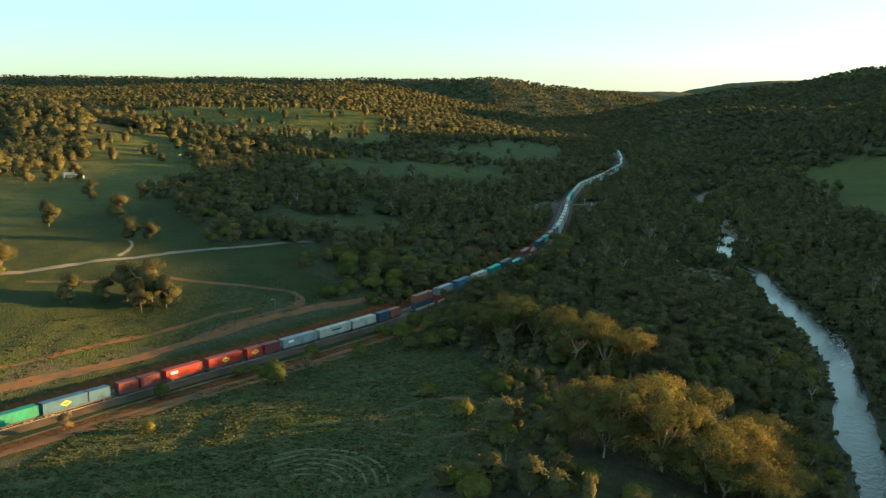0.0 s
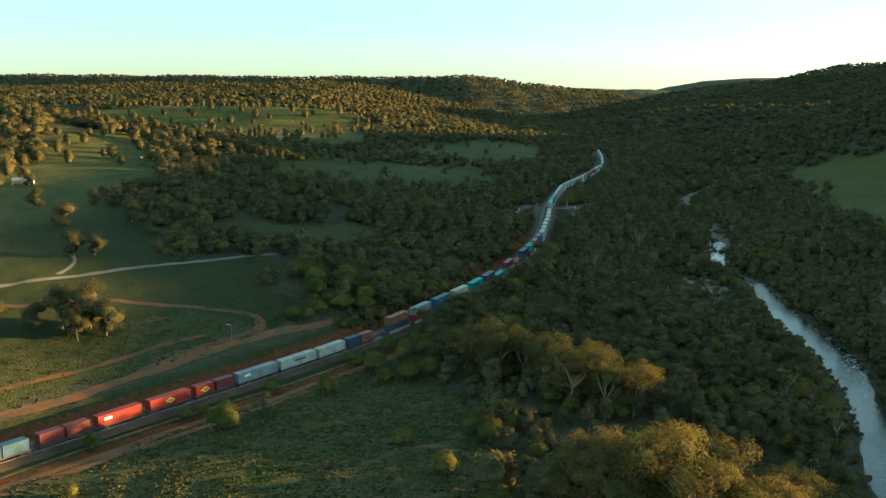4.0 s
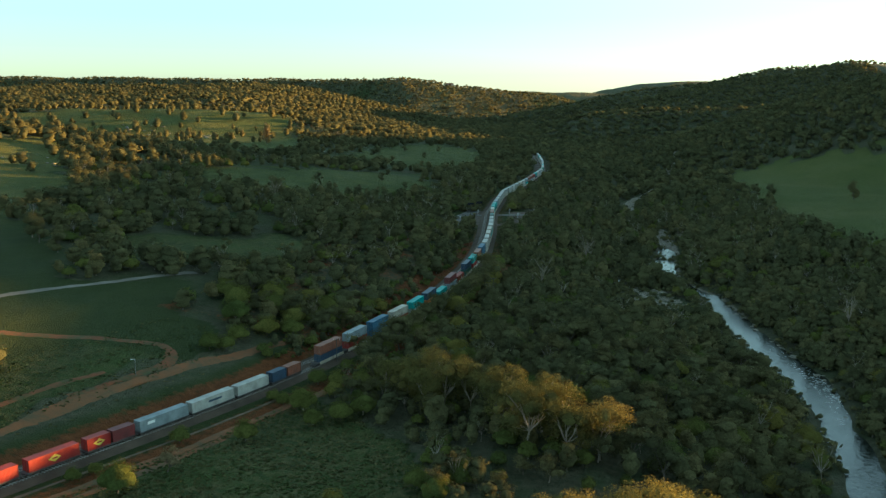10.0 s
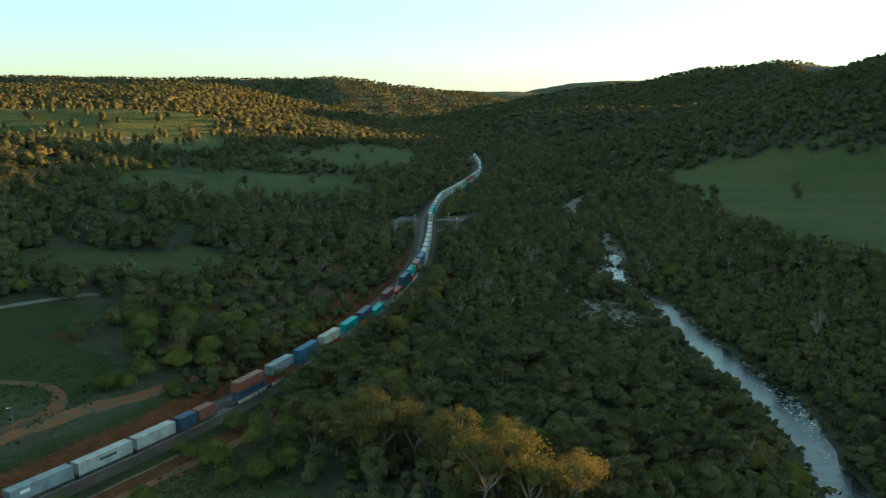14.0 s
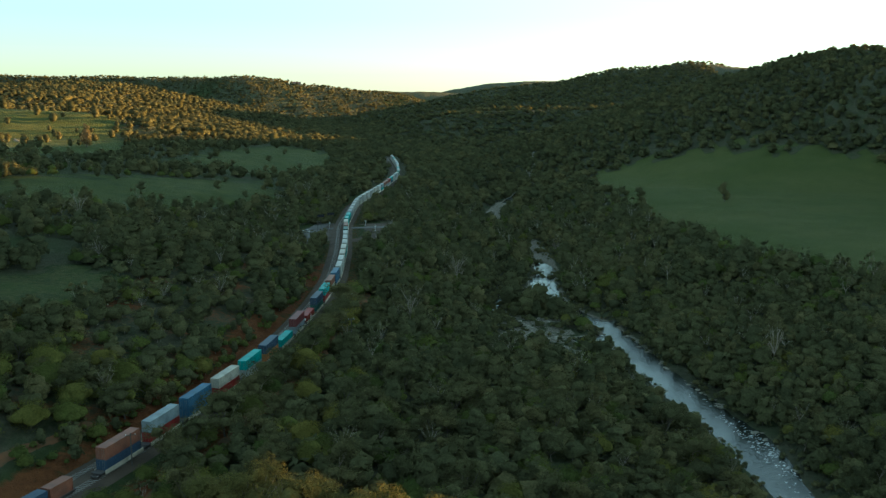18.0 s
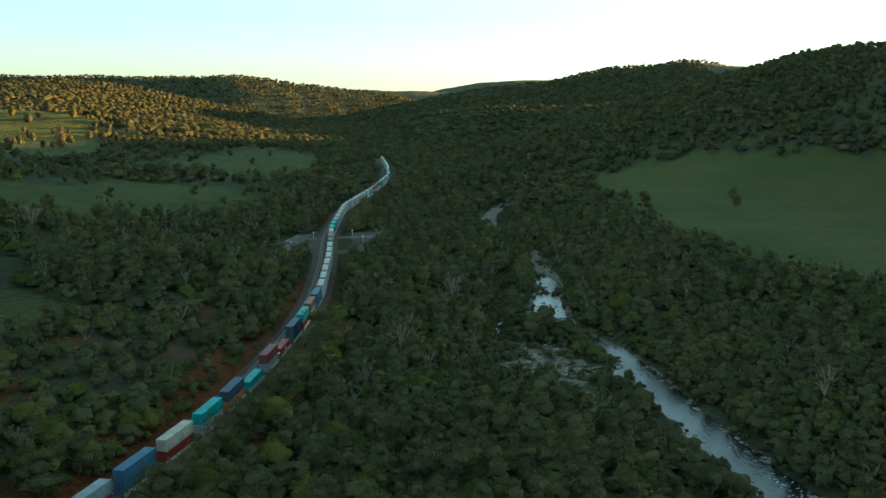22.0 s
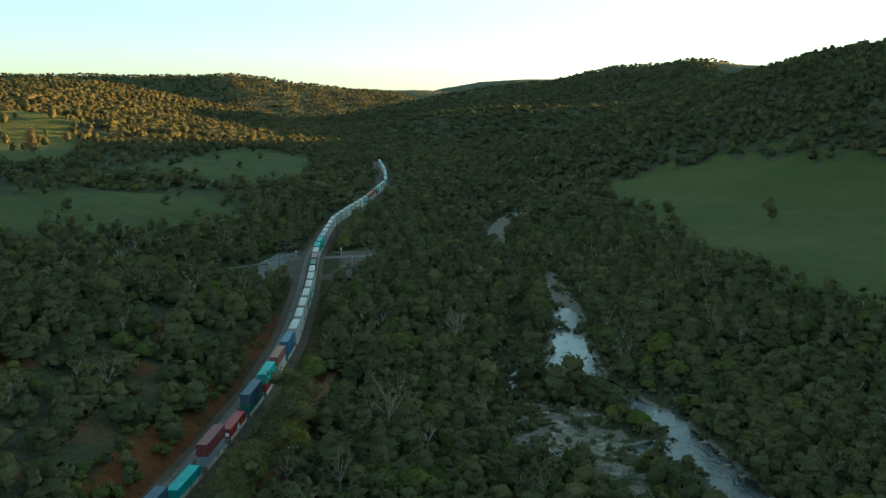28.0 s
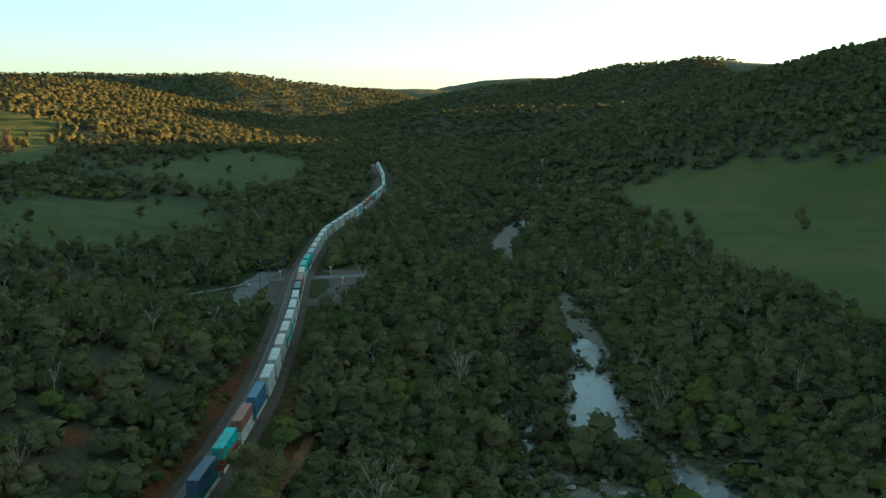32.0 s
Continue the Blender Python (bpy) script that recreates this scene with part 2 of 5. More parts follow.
PAINTS = {"white": (0.38, 0.37, 0.33), "cream": (0.40, 0.36, 0.29), "teal": (0.035, 0.30, 0.27), "green": (0.02, 0.20, 0.13), "blue": (0.04, 0.105, 0.175),
          "navy": (0.035, 0.06, 0.10), "red": (0.24, 0.020, 0.016), "maroon": (0.14, 0.03, 0.03), "brown": (0.20, 0.075, 0.045), "grey": (0.22, 0.25, 0.26),
          "pale blue": (0.27, 0.32, 0.34), "orange": (0.42, 0.16, 0.05), "dark green": (0.02, 0.09, 0.07)}
M_PAINT = {k: material("container_" + k.replace(" ", "_"), v, rough=0.5, scale=0.35, fine=2.5, vary=0.14, bump=0.05,
                       tone2=tuple(c * 0.62 + 0.012 for c in v)) for k, v in PAINTS.items()}


# ---- plan: river, railway, land ----
def curve_of(points):
    ys, xs = np.array([p[0] for p in points], float), np.array([p[1] for p in points], float)
    fine = np.arange(ys[0], ys[-1], 2.0)
    v = np.interp(fine, ys, xs)
    k = np.exp(-np.linspace(-2, 2, 25) ** 2)
    k /= k.sum()
    v = np.convolve(np.pad(v, 12, mode="edge"), k, "valid")
    return lambda y: np.interp(y, fine, v)


river_x = curve_of([(-600, 80), (100, 49), (230, 49), (275, 50.5), (306, 52.5), (335, 55.5), (365, 55), (384, 52), (405, 48), (438, 44), (469, 40), (490, 40), (520, 20), (545, 18), (580, 22), (605, 27),
                    (690, 26), (730, 20), (785, 7), (830, 9), (870, 14), (914, 24), (1000, 45), (1060, 60), (1300, 80), (1800, 20), (2600, -250), (4600, -500)])
river_w = curve_of([(-600, 6.0), (230, 5.0), (275, 5.2), (306, 4.4), (335, 4.6), (365, 6.8), (384, 6.8), (405, 6.2), (438, 5.4), (469, 4.4), (492, 3), (515, 8), (550, 8), (580, 6), (605, 4.2), (700, 3.6), (785, 3.8), (830, 3.5),
                    (915, 4), (1000, 4), (4600, 4)])
side_x = curve_of([(-600, -6), (500, -6), (530, -4), (590, 2), (640, 9), (690, 21), (4600, 21)])
rail_x = curve_of([(-300, -364), (0, -234), (120, -182), (170, -160), (200, -147), (230, -134), (260, -120.5), (285, -110), (300, -104.5), (320, -98), (340, -92.8), (385, -82.8), (430, -78),
                   (480, -75), (531, -75), (601, -80.5), (695, -90.5), (800, -94.5), (911, -83.5), (1038, -76.5), (1150, -84), (1276, -98), (1600, -140), (2600, -400), (4600, -700)])
rail_z = curve_of([(-300, 15.5), (200, 13.5), (700, 11), (1300, 12), (4600, 16)])


# still pools beside the stream: x, y, half sizes
POOLS = [(33, 470, 10, 6), (50, 509, 5, 3.2), (42, 495, 3.6, 3.6), (46, 734, 3, 9), (46, 671, 4.5, 4), (-4, 509, 2.6, 6), (-5.5, 541, 2.2, 8), (-1, 478, 2.6, 2.6), (2, 465, 2, 2.6), (19, 873, 4.5, 9), (60, 600, 2.5, 3)]


def pool_gap(x, y):
    gap = np.full(np.broadcast(x, y).shape, 99.0)
    for px, py, a, b in POOLS:
        gap = np.minimum(gap, (np.hypot((x - px) / a, (y - py) / b) - 1) * min(a, b))
    return gap + 0.9 * waves(x, y, 9, 14)


def smooth(v, a, b):
    k = np.clip((v - a) / (b - a), 0, 1)
    return k * k * (3 - 2 * k)


def waves(x, y, size, seed):
    """Cheap smooth unevenness between -1 and 1."""
    rng = np.random.RandomState(seed)
    total = 0
    for n in range(6):
        a, p, f = rng.uniform(0, 6.28), rng.uniform(0, 6.28), rng.uniform(0.6, 1.6) / size
        total = total + np.sin((x * math.cos(a) + y * math.sin(a)) * f * 6.28 + p)
    return total / 6 ** 0.5 / 1.6


def soft_max(a, b, k):
    h = np.maximum(k - np.abs(a - b), 0) / k
    return np.maximum(a, b) + h * h * k / 4


def crest(x, y, line, slope, blunt=25.0):
    """A ridge: the height under a crest line of (x, y, z), falling away evenly to both sides."""
    best = np.full(np.broadcast(x, y).shape, -500.0)
    for (ax, ay, az), (bx, by, bz) in zip(line[:-1], line[1:]):
        t = np.clip(((x - ax) * (bx - ax) + (y - ay) * (by - ay)) / ((bx - ax) ** 2 + (by - ay) ** 2), 0, 1)
        d = np.hypot(x - ax - t * (bx - ax), y - ay - t * (by - ay))
        best = np.maximum(best, az + t * (bz - az) - slope * (np.sqrt(d * d + blunt * blunt) - blunt))
    return best


PLATEAU = [(-4200, 2900, 175), (-2700, 3080, 168), (-1930, 3150, 160), (-1400, 3180, 154), (-1040, 3200, 152), (-710, 3225, 154), (-630, 3245, 147), (-510, 3270, 129), (-350, 3305, 110), (-220, 3340, 98)]
KNOLL = [(-1250, 1225, 80), (-870, 1285, 76), (-740, 1315, 76), (-620, 1340, 76), (-520, 1360, 70), (-420, 1350, 50), (-330, 1290, 28)]
SOUTH_RIDGE = [(-140, 1690, 2), (-100, 1850, 27), (-28, 1950, 56), (130, 1990, 64), (300, 1975, 66), (370, 1910, 78), (440, 1790, 102), (490, 1670, 126), (500, 1500, 137), (492, 1400, 148), (512, 1300, 152)]
BACK_RIDGE = [(-130, 2790, 62), (30, 2850, 94), (165, 2895, 119), (390, 2870, 141), (510, 2850, 171), (680, 2810, 189), (850, 2650, 172), (1100, 2500, 160)]
FAR_RIDGE = [(-1300, 4560, 138), (-500, 4460, 120), (-250, 4500, 116), (150, 4480, 108), (600, 4450, 100)]
LAST_RIDGE = [(-150, 4840, 96), (30, 4800, 134), (180, 4780, 158), (380, 4780, 170), (900, 4760, 172), (1500, 4700, 172)]
# crest heights of the added out-of-view ridge, set by where its shadow should end
SHADE_RIDGE = curve_of([(-1200, 60), (100, 85), (160, 89), (183, 90), (197, 91.5), (215, 94), (235, 95.5), (250, 98), (267, 102), (285, 106), (300, 111), (318, 112), (340, 113), (360, 115), (384, 121), (427, 133),
                       (500, 138), (589, 142), (615, 135), (661, 127), (700, 125), (733, 127), (785, 132), (830, 122), (880, 117), (1000, 117)])


def land(x, y):
    """The height of the ground."""
    x, y = np.asarray(x, float), np.asarray(y, float)
    rx, rw, tx, tz = river_x(y), river_w(y), rail_x(y), rail_z(y)
    far = smooth(y, 1500, 2000)
    s = np.abs(x - rx) - rw + 1.3 * waves(x, y, 22, 3) + 200 * far
    side_gap = np.abs(x - side_x(y)) - 0.8 + 1.4 * waves(x, y, 13, 4) + 60 * (1 - smooth(y, 488, 498)) + 60 * smooth(y, 688, 700)
    s = np.minimum(np.minimum(s, side_gap), pool_gap(x, y))
    bank_left = (tz - 1.2) * smooth(s, 2, 70)
    bank_right = 9 * smooth(s, 2, 60) + 0.085 * np.clip(s - 55, 0, 260)
    z = np.where(x < rx, bank_left, bank_right)
    z = np.where(s < 0, np.maximum(-1.4, s * 0.5), z + 0.3 * smooth(s, 0, 2))
    flat = 8 + 38 * smooth(y, 560, 640) * (1 - smooth(y, 720, 800))
    dl = np.maximum(tx - flat - x, 0)
    z = z + 30 * (1 - np.exp(-dl / 120)) * (1 - 0.55 * smooth(y, 700, 1000) * (1 - smooth(dl, 80, 330)))
    z = z + 38 * np.exp(-((x + 700) / 200) ** 2 - ((y - 780) / 170) ** 2)
    # the hills that close the valley
    hilly = 7 * waves(x, y, 330, 8) + 3.5 * waves(x, y, 120, 18)
    z = soft_max(z, crest(x, y, KNOLL, 0.30, 25) + 0.4 * hilly, 6)
    west = 22 + 0.215 * np.clip(-430 - x, 0, 640) - 0.32 * np.maximum(y - 2660 - 0.25 * (x + 430), 0) - 0.3 * np.maximum(1560 - y, 0)
    west = np.minimum(west, 92 + 0.045 * (y - 1900))
    z = soft_max(z, np.where(x < -430, west, 22 - 0.3 * (x + 430)) + 0.8 * hilly, 12)
    z = soft_max(z, crest(x, y, PLATEAU, 0.40, 60) + 0.6 * hilly, 10)
    z = soft_max(z, crest(x, y, SOUTH_RIDGE, 0.33, 40) + 0.5 * hilly, 10)
    z = soft_max(z, crest(x, y, BACK_RIDGE, 0.22, 40) + 0.5 * hilly, 10)
    z = soft_max(z, crest(x, y, FAR_RIDGE, 0.3, 30) + 0.5 * hilly, 10)
    z = soft_max(z, crest(x, y, LAST_RIDGE, 0.3, 30), 10)
    # an unseen ridge added east of the valley, blocking the low sun to shape its shadow
    along, across = -0.438 * x + 0.899 * y, 0.899 * x + 0.438 * y
    wall = SHADE_RIDGE(along) * smooth(across, 400 + 260 * smooth(along, 330, 620), 900) * (1 - 0.5 * smooth(across, 1000, 1600))
    z = soft_max(z, np.where(across > 300, wall, -50) - 400 * smooth(along, 810, 930), 4)
    rough = smooth(np.abs(x - tx), 8, 40) * smooth(s, 5, 40)
    z = z + rough * (0.8 * waves(x, y, 60, 5) + 0.25 * waves(x, y, 14, 6))
    d = np.abs(x - tx + 2.2)
    z = np.where(s > 10, z + (tz - 1.0 - z) * (1 - smooth(d, 7, 16)) * (1 - far), z)
    cut = smooth(tx - x, 9.3, 11.3) * (1 - smooth(tx - x, 15, 24)) * smooth(y, 120, 180) * (1 - smooth(y, 460, 520))
    return z + 1.4 * cut * (0.75 + 0.35 * waves(x, y, 30, 9))


CLEARINGS = {
    "meadow": [(-165, 90), (-146, 155), (-122, 226), (-103, 266), (-88, 284), (-72, 274), (-58, 252), (-46, 232), (-39, 214), (-39, 193), (-48, 166), (-55, 90)],
    "paddock": [(-215, 90), (-178, 192), (-156, 249), (-135, 305), (-133, 325), (-152, 343), (-168, 374), (-203, 350), (-262, 424), (-312, 465), (-323, 538), (-400, 660),
                (-507, 827), (-545, 745), (-470, 600), (-440, 480), (-600, 460), (-700, 300), (-700, 90)],
    "strip": [(-345, 755), (-264, 830), (-178, 892), (-143, 767), (-182, 705), (-285, 624)],
    "far_field": [(-292, 1000), (-298, 1192), (-262, 1430), (-176, 1310), (-140, 1040), (-185, 970), (-235, 975)],
    "knoll": [(-900, 1180), (-831, 1280), (-760, 1400), (-590, 1440), (-470, 1340), (-362, 1070), (-345, 960), (-440, 920), (-560, 1040), (-700, 1110)],
    "glade": [(-224, 428), (-207, 448), (-182, 465), (-156, 481), (-144, 452), (-150, 420), (-172, 396), (-205, 392)],
    "small_glade": [(-160, 478), (-120, 470), (-118, 452), (-152, 455)],
    "east_field": [(108, 1010), (130, 1062), (170, 1070), (224, 1044), (296, 1008), (361, 956), (430, 800), (430, 600), (300, 470), (164, 540), (138, 579), (127, 630), (116, 700), (108, 750), (104, 878)],
    "apron": [(-84, 636), (-84, 722), (-52, 722), (-52, 700), (-64, 690), (-66, 636)],
    "sand_bar": [(-6, 462), (-8, 500), (4, 506), (18, 500), (20, 470), (22, 440), (16, 428), (10, 432), (10, 456)],
    "car_park": [(-137, 652), (-130, 674), (-113, 722), (-60, 722), (-60, 690), (-92, 668), (-97, 614), (-108, 612)],
}


def inside(x, y, poly):
    x, y = np.asarray(x, float), np.asarray(y, float)
    hit = np.zeros(np.broadcast(x, y).shape, bool)
    for (ax, ay), (bx, by) in zip(poly, poly[1:] + poly[:1]):
        cross = (ay > y) != (by > y)
        hit ^= cross & (x < (bx - ax) * (y - ay) / (by - ay + 1e-9) + ax)
    return hit


def open_land(x, y, names=None):
    hit = np.zeros(np.broadcast(x, y).shape, bool)
    w = 5 + 14 * smooth(y, 500, 1000)
    wx, wy = x + w * waves(x, y, 34, 21), y + 2 * w * waves(x, y, 34, 22)
    for name, poly in CLEARINGS.items():
        if names is None or name in names:
            hit |= inside(wx, wy, poly)
    return hit


def river_gap(x, y):
    return np.minimum(np.abs(x - river_x(y)) - river_w(y) + 1.3 * waves(x, y, 22, 3), pool_gap(x, y) + 1.0)


def fast_mesh(name, verts, quads, mats, mat_index=None, tone=None, parent=None, swell=None):
    """One mesh of quads from arrays."""
    me = bpy.data.meshes.new(name)
    n, q = len(verts), len(quads)
    me.vertices.add(n)
    me.vertices.foreach_set("co", np.asarray(verts, np.float32).ravel())
    me.loops.add(4 * q)
    me.loops.foreach_set("vertex_index", np.asarray(quads, np.int32).ravel())
    me.polygons.add(q)
    me.polygons.foreach_set("loop_start", np.arange(q, dtype=np.int32) * 4)
    for m in mats:
        me.materials.append(m)
    if mat_index is not None:
        me.polygons.foreach_set("material_index", np.asarray(mat_index, np.int32))
    if tone is not None:
        me.attributes.new("tone", "FLOAT", "POINT").data.foreach_set("value", np.asarray(tone, np.float32))
    me.update(calc_edges=True)
    if swell is not None:
        me.shade_smooth()
        me.normals_split_custom_set_from_vertices(np.asarray(swell, np.float32))
    ob = new(name, me)
    ob.parent = parent
    return ob


def part(name, bm, mat, parent, label=""):
    me = bpy.data.meshes.new(name)
    bm.to_mesh(me)
    bm.free()
    me.materials.append(mat)
    ob = new(name, me)
    ob.parent = parent
    return tagged(ob, label)


def box(bm, cx, cy, cz, sx, sy, sz, bevel=0.0, turn=None):
    m = Matrix.Translation((cx, cy, cz))
    if turn is not None:
        m = m @ turn
    made = bmesh.ops.create_cube(bm, size=1, matrix=m @ Matrix.Diagonal((sx, sy, sz, 1)))
    if bevel:
        bmesh.ops.bevel(bm, geom=list({e for v in made["verts"] for e in v.link_edges}), offset=bevel, segments=1, affect="EDGES")
    return bm


def boxed(*args, **more):
    return box(bmesh.new(), *args, **more)


def rod(bm, a, b, r, sides=8, r2=None):
    a, b = Vector(a), Vector(b)
    m = Matrix.Translation((a + b) / 2) @ (b - a).to_track_quat("Z", "Y").to_matrix().to_4x4()
    bmesh.ops.create_cone(bm, cap_ends=True, segments=sides, radius1=r, radius2=r if r2 is None else r2, depth=(b - a).length, matrix=m)
    return bm


# ---- ground ----
def steps(lo, hi, fine_lo, fine_hi, step, grow=1.06):
    out = list(np.arange(fine_lo, fine_hi, step))
    d, v = step, fine_lo
    while v > lo:
        d *= grow
        v -= d
        out.insert(0, v)
    d, v = step, out[-1]
    while v < hi:
        d *= grow
        v += d
        out.append(v)
    return np.array(out)


gx, gy = steps(-5600, 5600, -260, 170, 2.5, 1.045), steps(-1500, 4900, 130, 720, 2.5, 1.025)
X, Y = np.meshgrid(gx, gy)
Z = land(X, Y)
nx, ny = len(gx), len(gy)
quads = (np.arange(ny - 1)[:, None] * nx + np.arange(nx - 1)[None, :]).ravel()
ground = fast_mesh("ground", np.stack([X, Y, Z], -1).reshape(-1, 3), np.stack([quads, quads + 1, quads + nx + 1, quads + nx], -1), [M_GROUND])
ground.data.shade_smooth()
tagged(ground, "grassy valley floor with red earth and wooded hills", "ground", kind="structure")
side = X - rail_x(Y)
west_wood = np.where((X < -150) & (Y > 330), 0.62 + 0.3 * waves(X, Y, 85, 71), 1.0)
cover_wood = np.maximum((1.0 - open_land(X, Y)) * west_wood, np.where(open_land(X, Y, ("apron",)), 0.9, 0.0))
cover_dry = np.where(open_land(X, Y, ("meadow",)), 0.62, 0.0) + np.where((side < -18) & (side > -60) & (Y < 300), 0.3, 0) + np.where(open_land(X, Y, ("paddock", "knoll")), 0.22, 0) + np.where(open_land(X, Y, ("glade", "small_glade")), 0.55, 0)
# lush fields; on western paddock and knoll this brighter green paints in sunlight
cover_lush_sunlit = np.where(open_land(X, Y, ("east_field",)), 0.95, 0.0) + np.where(open_land(X, Y, ("strip", "far_field")), 0.55, 0.0) + np.where(open_land(X, Y, ("paddock", "knoll")), 0.15 + 0.5 * smooth(-X, 230, 330), 0.0)
cover_earth = np.exp(-((side + 11.5) / 4.5) ** 4) * (1 - smooth(Y, 440, 520)) * (0.74 - 0.22 * smooth(Y, 310, 350)) + np.exp(-((side + 15) / 6) ** 2) * 0.55 * np.exp(-((Y - 415) / 35) ** 2) + np.exp(-((side - 13) / 7) ** 2) * 0.7 * (1 - smooth(Y, 480, 560)) + np.exp(-((side + 2) / 13) ** 6) * 0.42 * smooth(Y, 460, 540) * (Y < 1000)
cover_earth = cover_earth + np.where((side < -9) & (side > -70) & (Y > 335) & (Y < 570), 0.30 + 0.30 * waves(X, Y, 26, 79), 0.0)
cover_wood = cover_wood * (1 - 0.9 * np.exp(-(side / 22) ** 4) * (Y < 900))
cover_bed = (1 - smooth(river_gap(X, Y), 0.0, 4.0)) * (Y < 1400) * (0.25 + 0.75 * smooth(Y, 430, 470)) + (0.62 + 0.4 * waves(X, Y, 12, 74)) * (np.exp(-((X - 5) / 13) ** 2 - ((Y - 482) / 24) ** 2) + 0.8 * np.exp(-((X - 13 - 0.12 * (445 - Y)) / 4) ** 2 - ((Y - 445) / 17) ** 2))
cover_bed = np.maximum(cover_bed, np.where(open_land(X, Y, ("sand_bar",)), 0.55 + 0.45 * waves(X, Y, 10, 76), 0.0))
for name, values in (("wood", cover_wood), ("dry", cover_dry), ("lush_sunlit", cover_lush_sunlit), ("earth", cover_earth), ("bed", cover_bed)):
    ground.data.attributes.new(name, "FLOAT", "POINT").data.foreach_set("value", values.astype(np.float32).ravel())

wy = np.arange(-600, 1500, 4.0)
wv = [(float(river_x(y) + k * (river_w(y) + 42)), float(y), 0.0) for y in wy for k in (-1, 1)]
wq = [(2 * i, 2 * i + 1, 2 * i + 3, 2 * i + 2) for i in range(len(wy) - 1)]
water = fast_mesh("water", wv, wq, [M_WATER])
tagged(water, "shallow river reflecting the pale evening sky", "river", kind="structure")


# ---- roads and tracks ----
def ribbon(name, points, width, mat, lift=0.06, label="", category="road", ragged=0.55, seed=1, step=1.5):
    """A strip of road laid on the land along a line, five points across."""
    pts = np.array(points, float)
    dist = np.concatenate([[0], np.cumsum(np.hypot(*np.diff(pts, axis=0).T))])
    at = np.arange(0, dist[-1], step)
    cx, cy = np.interp(at, dist, pts[:, 0]), np.interp(at, dist, pts[:, 1])
    k = np.ones(9) / 9
    cx, cy = (np.convolve(np.pad(v, 4, mode="edge"), k, "valid") for v in (cx, cy))
    tx, ty = np.gradient(cx), np.gradient(cy)
    ln = np.hypot(tx, ty)
    nxn, nyn = ty / ln, -tx / ln
    rng = np.random.RandomState(seed)
    wob = [np.convolve(rng.uniform(-1, 1, len(at) + 6), np.ones(7) / 7, "valid") * ragged * width for _ in (0, 1)]
    rows = []
    for f, w in ((-0.5, wob[0]), (-0.25, 0), (0, 0), (0.25, 0), (0.5, wob[1])):
        x, y = cx + nxn * (f * width + w), cy + nyn * (f * width + w)
        rows.append(np.stack([x, y, land(x, y) + lift - (0.10 if abs(f) == 0.5 else 0.0)], -1))
    v = np.stack(rows, 1).reshape(-1, 3)
    i = (np.arange(len(at) - 1)[:, None] * 5 + np.arange(4)[None, :]).ravel()
    ob = fast_mesh(name, v, np.stack([i, i + 1, i + 6, i + 5], -1), [mat])
    return tagged(ob, label, category, kind="structure")


def beside_rail(off, y0, y1, step=6):
    return [(float(rail_x(y)) + off(y) if callable(off) else float(rail_x(y)) + off, float(y)) for y in np.arange(y0, y1, step)]


ribbon("dirt_road", [(-215, 90), (-188, 160), (-176, 190), (-168, 205), (-158, 225), (-152, 246), (-144, 268), (-132, 297), (-124, 313), (-117, 327), (-111, 343)], 5.2, M_RED_DIRT,
       label="red dirt road running along the railway", seed=2)
ribbon("dirt_road", [(-228, 259), (-205, 272), (-190, 288), (-178, 294), (-164, 302), (-143, 307), (-137, 300), (-141, 284), (-150, 262)], 3.6, M_FAINT, lift=0.05,
       label="faint red farm track curving through green paddock", seed=3)
ribbon("dirt_road", [(-172, 110), (-150, 159), (-140, 187), (-130, 206), (-122, 226), (-110, 248), (-102, 268), (-88, 300), (-77, 345), (-66, 400), (-62, 450), (-60, 500), (-62, 560)], 3.4, M_RED_DIRT,
       label="red service track beside the railway", seed=4)
ribbon("gravel_path", beside_rail(lambda y: 7.6 + 1.2 * math.sin(y / 19), 120, 292), 1.4, M_TRACK, lift=0.05, label="narrow pale gravel path along the ballast", category="path", ragged=0.4, seed=16)
ribbon("dirt_road", beside_rail(lambda y: 17 + 1.5 * math.sin(y / 31), 120, 262), 3.0, M_RED_DIRT, lift=0.05, label="second red wheel track at the meadow's edge", seed=17)
ribbon("dirt_road", [(-232, 90), (-205, 150), (-190, 184), (-176, 214), (-166, 238), (-157, 262), (-148, 284)], 2.4, M_FAINT, lift=0.05, label="faint red wheel track beside the dirt road", seed=18)
ribbon("gravel_road", [(-275, 200), (-247, 250), (-236, 268), (-225, 289), (-209, 324), (-191, 353), (-173, 380), (-170, 388)],
       3.8, M_GRAVEL, label="pale gravel road between paddock and trees", ragged=0.08, seed=5)
ribbon("gravel_road", [(-140, 640), (-131, 662), (-118, 676), (-105, 686)], 3.4, M_GRAVEL, label="pale gravel track leading to the crossing yard", ragged=0.2, seed=15)
ribbon("gravel_road", [(-221, 304), (-222, 312), (-228, 326), (-238, 336)], 2.0, M_GRAVEL, lift=0.05, label="faint gravel side track into the paddock", ragged=0.2, seed=6)
ribbon("car_park", [(-106, 614), (-108, 640), (-110, 665), (-109, 690), (-106, 718)], 15.0, M_ASPHALT, lift=0.05, label="grey sealed yard beside the level crossing", category="car park", ragged=0.08, seed=7)
ribbon("dirt_road", [(-98, 640), (-99, 665), (-100, 690), (-100, 716)], 8.0, M_BALLAST, lift=0.12, label="grey gravel strip between yard and track", seed=19)
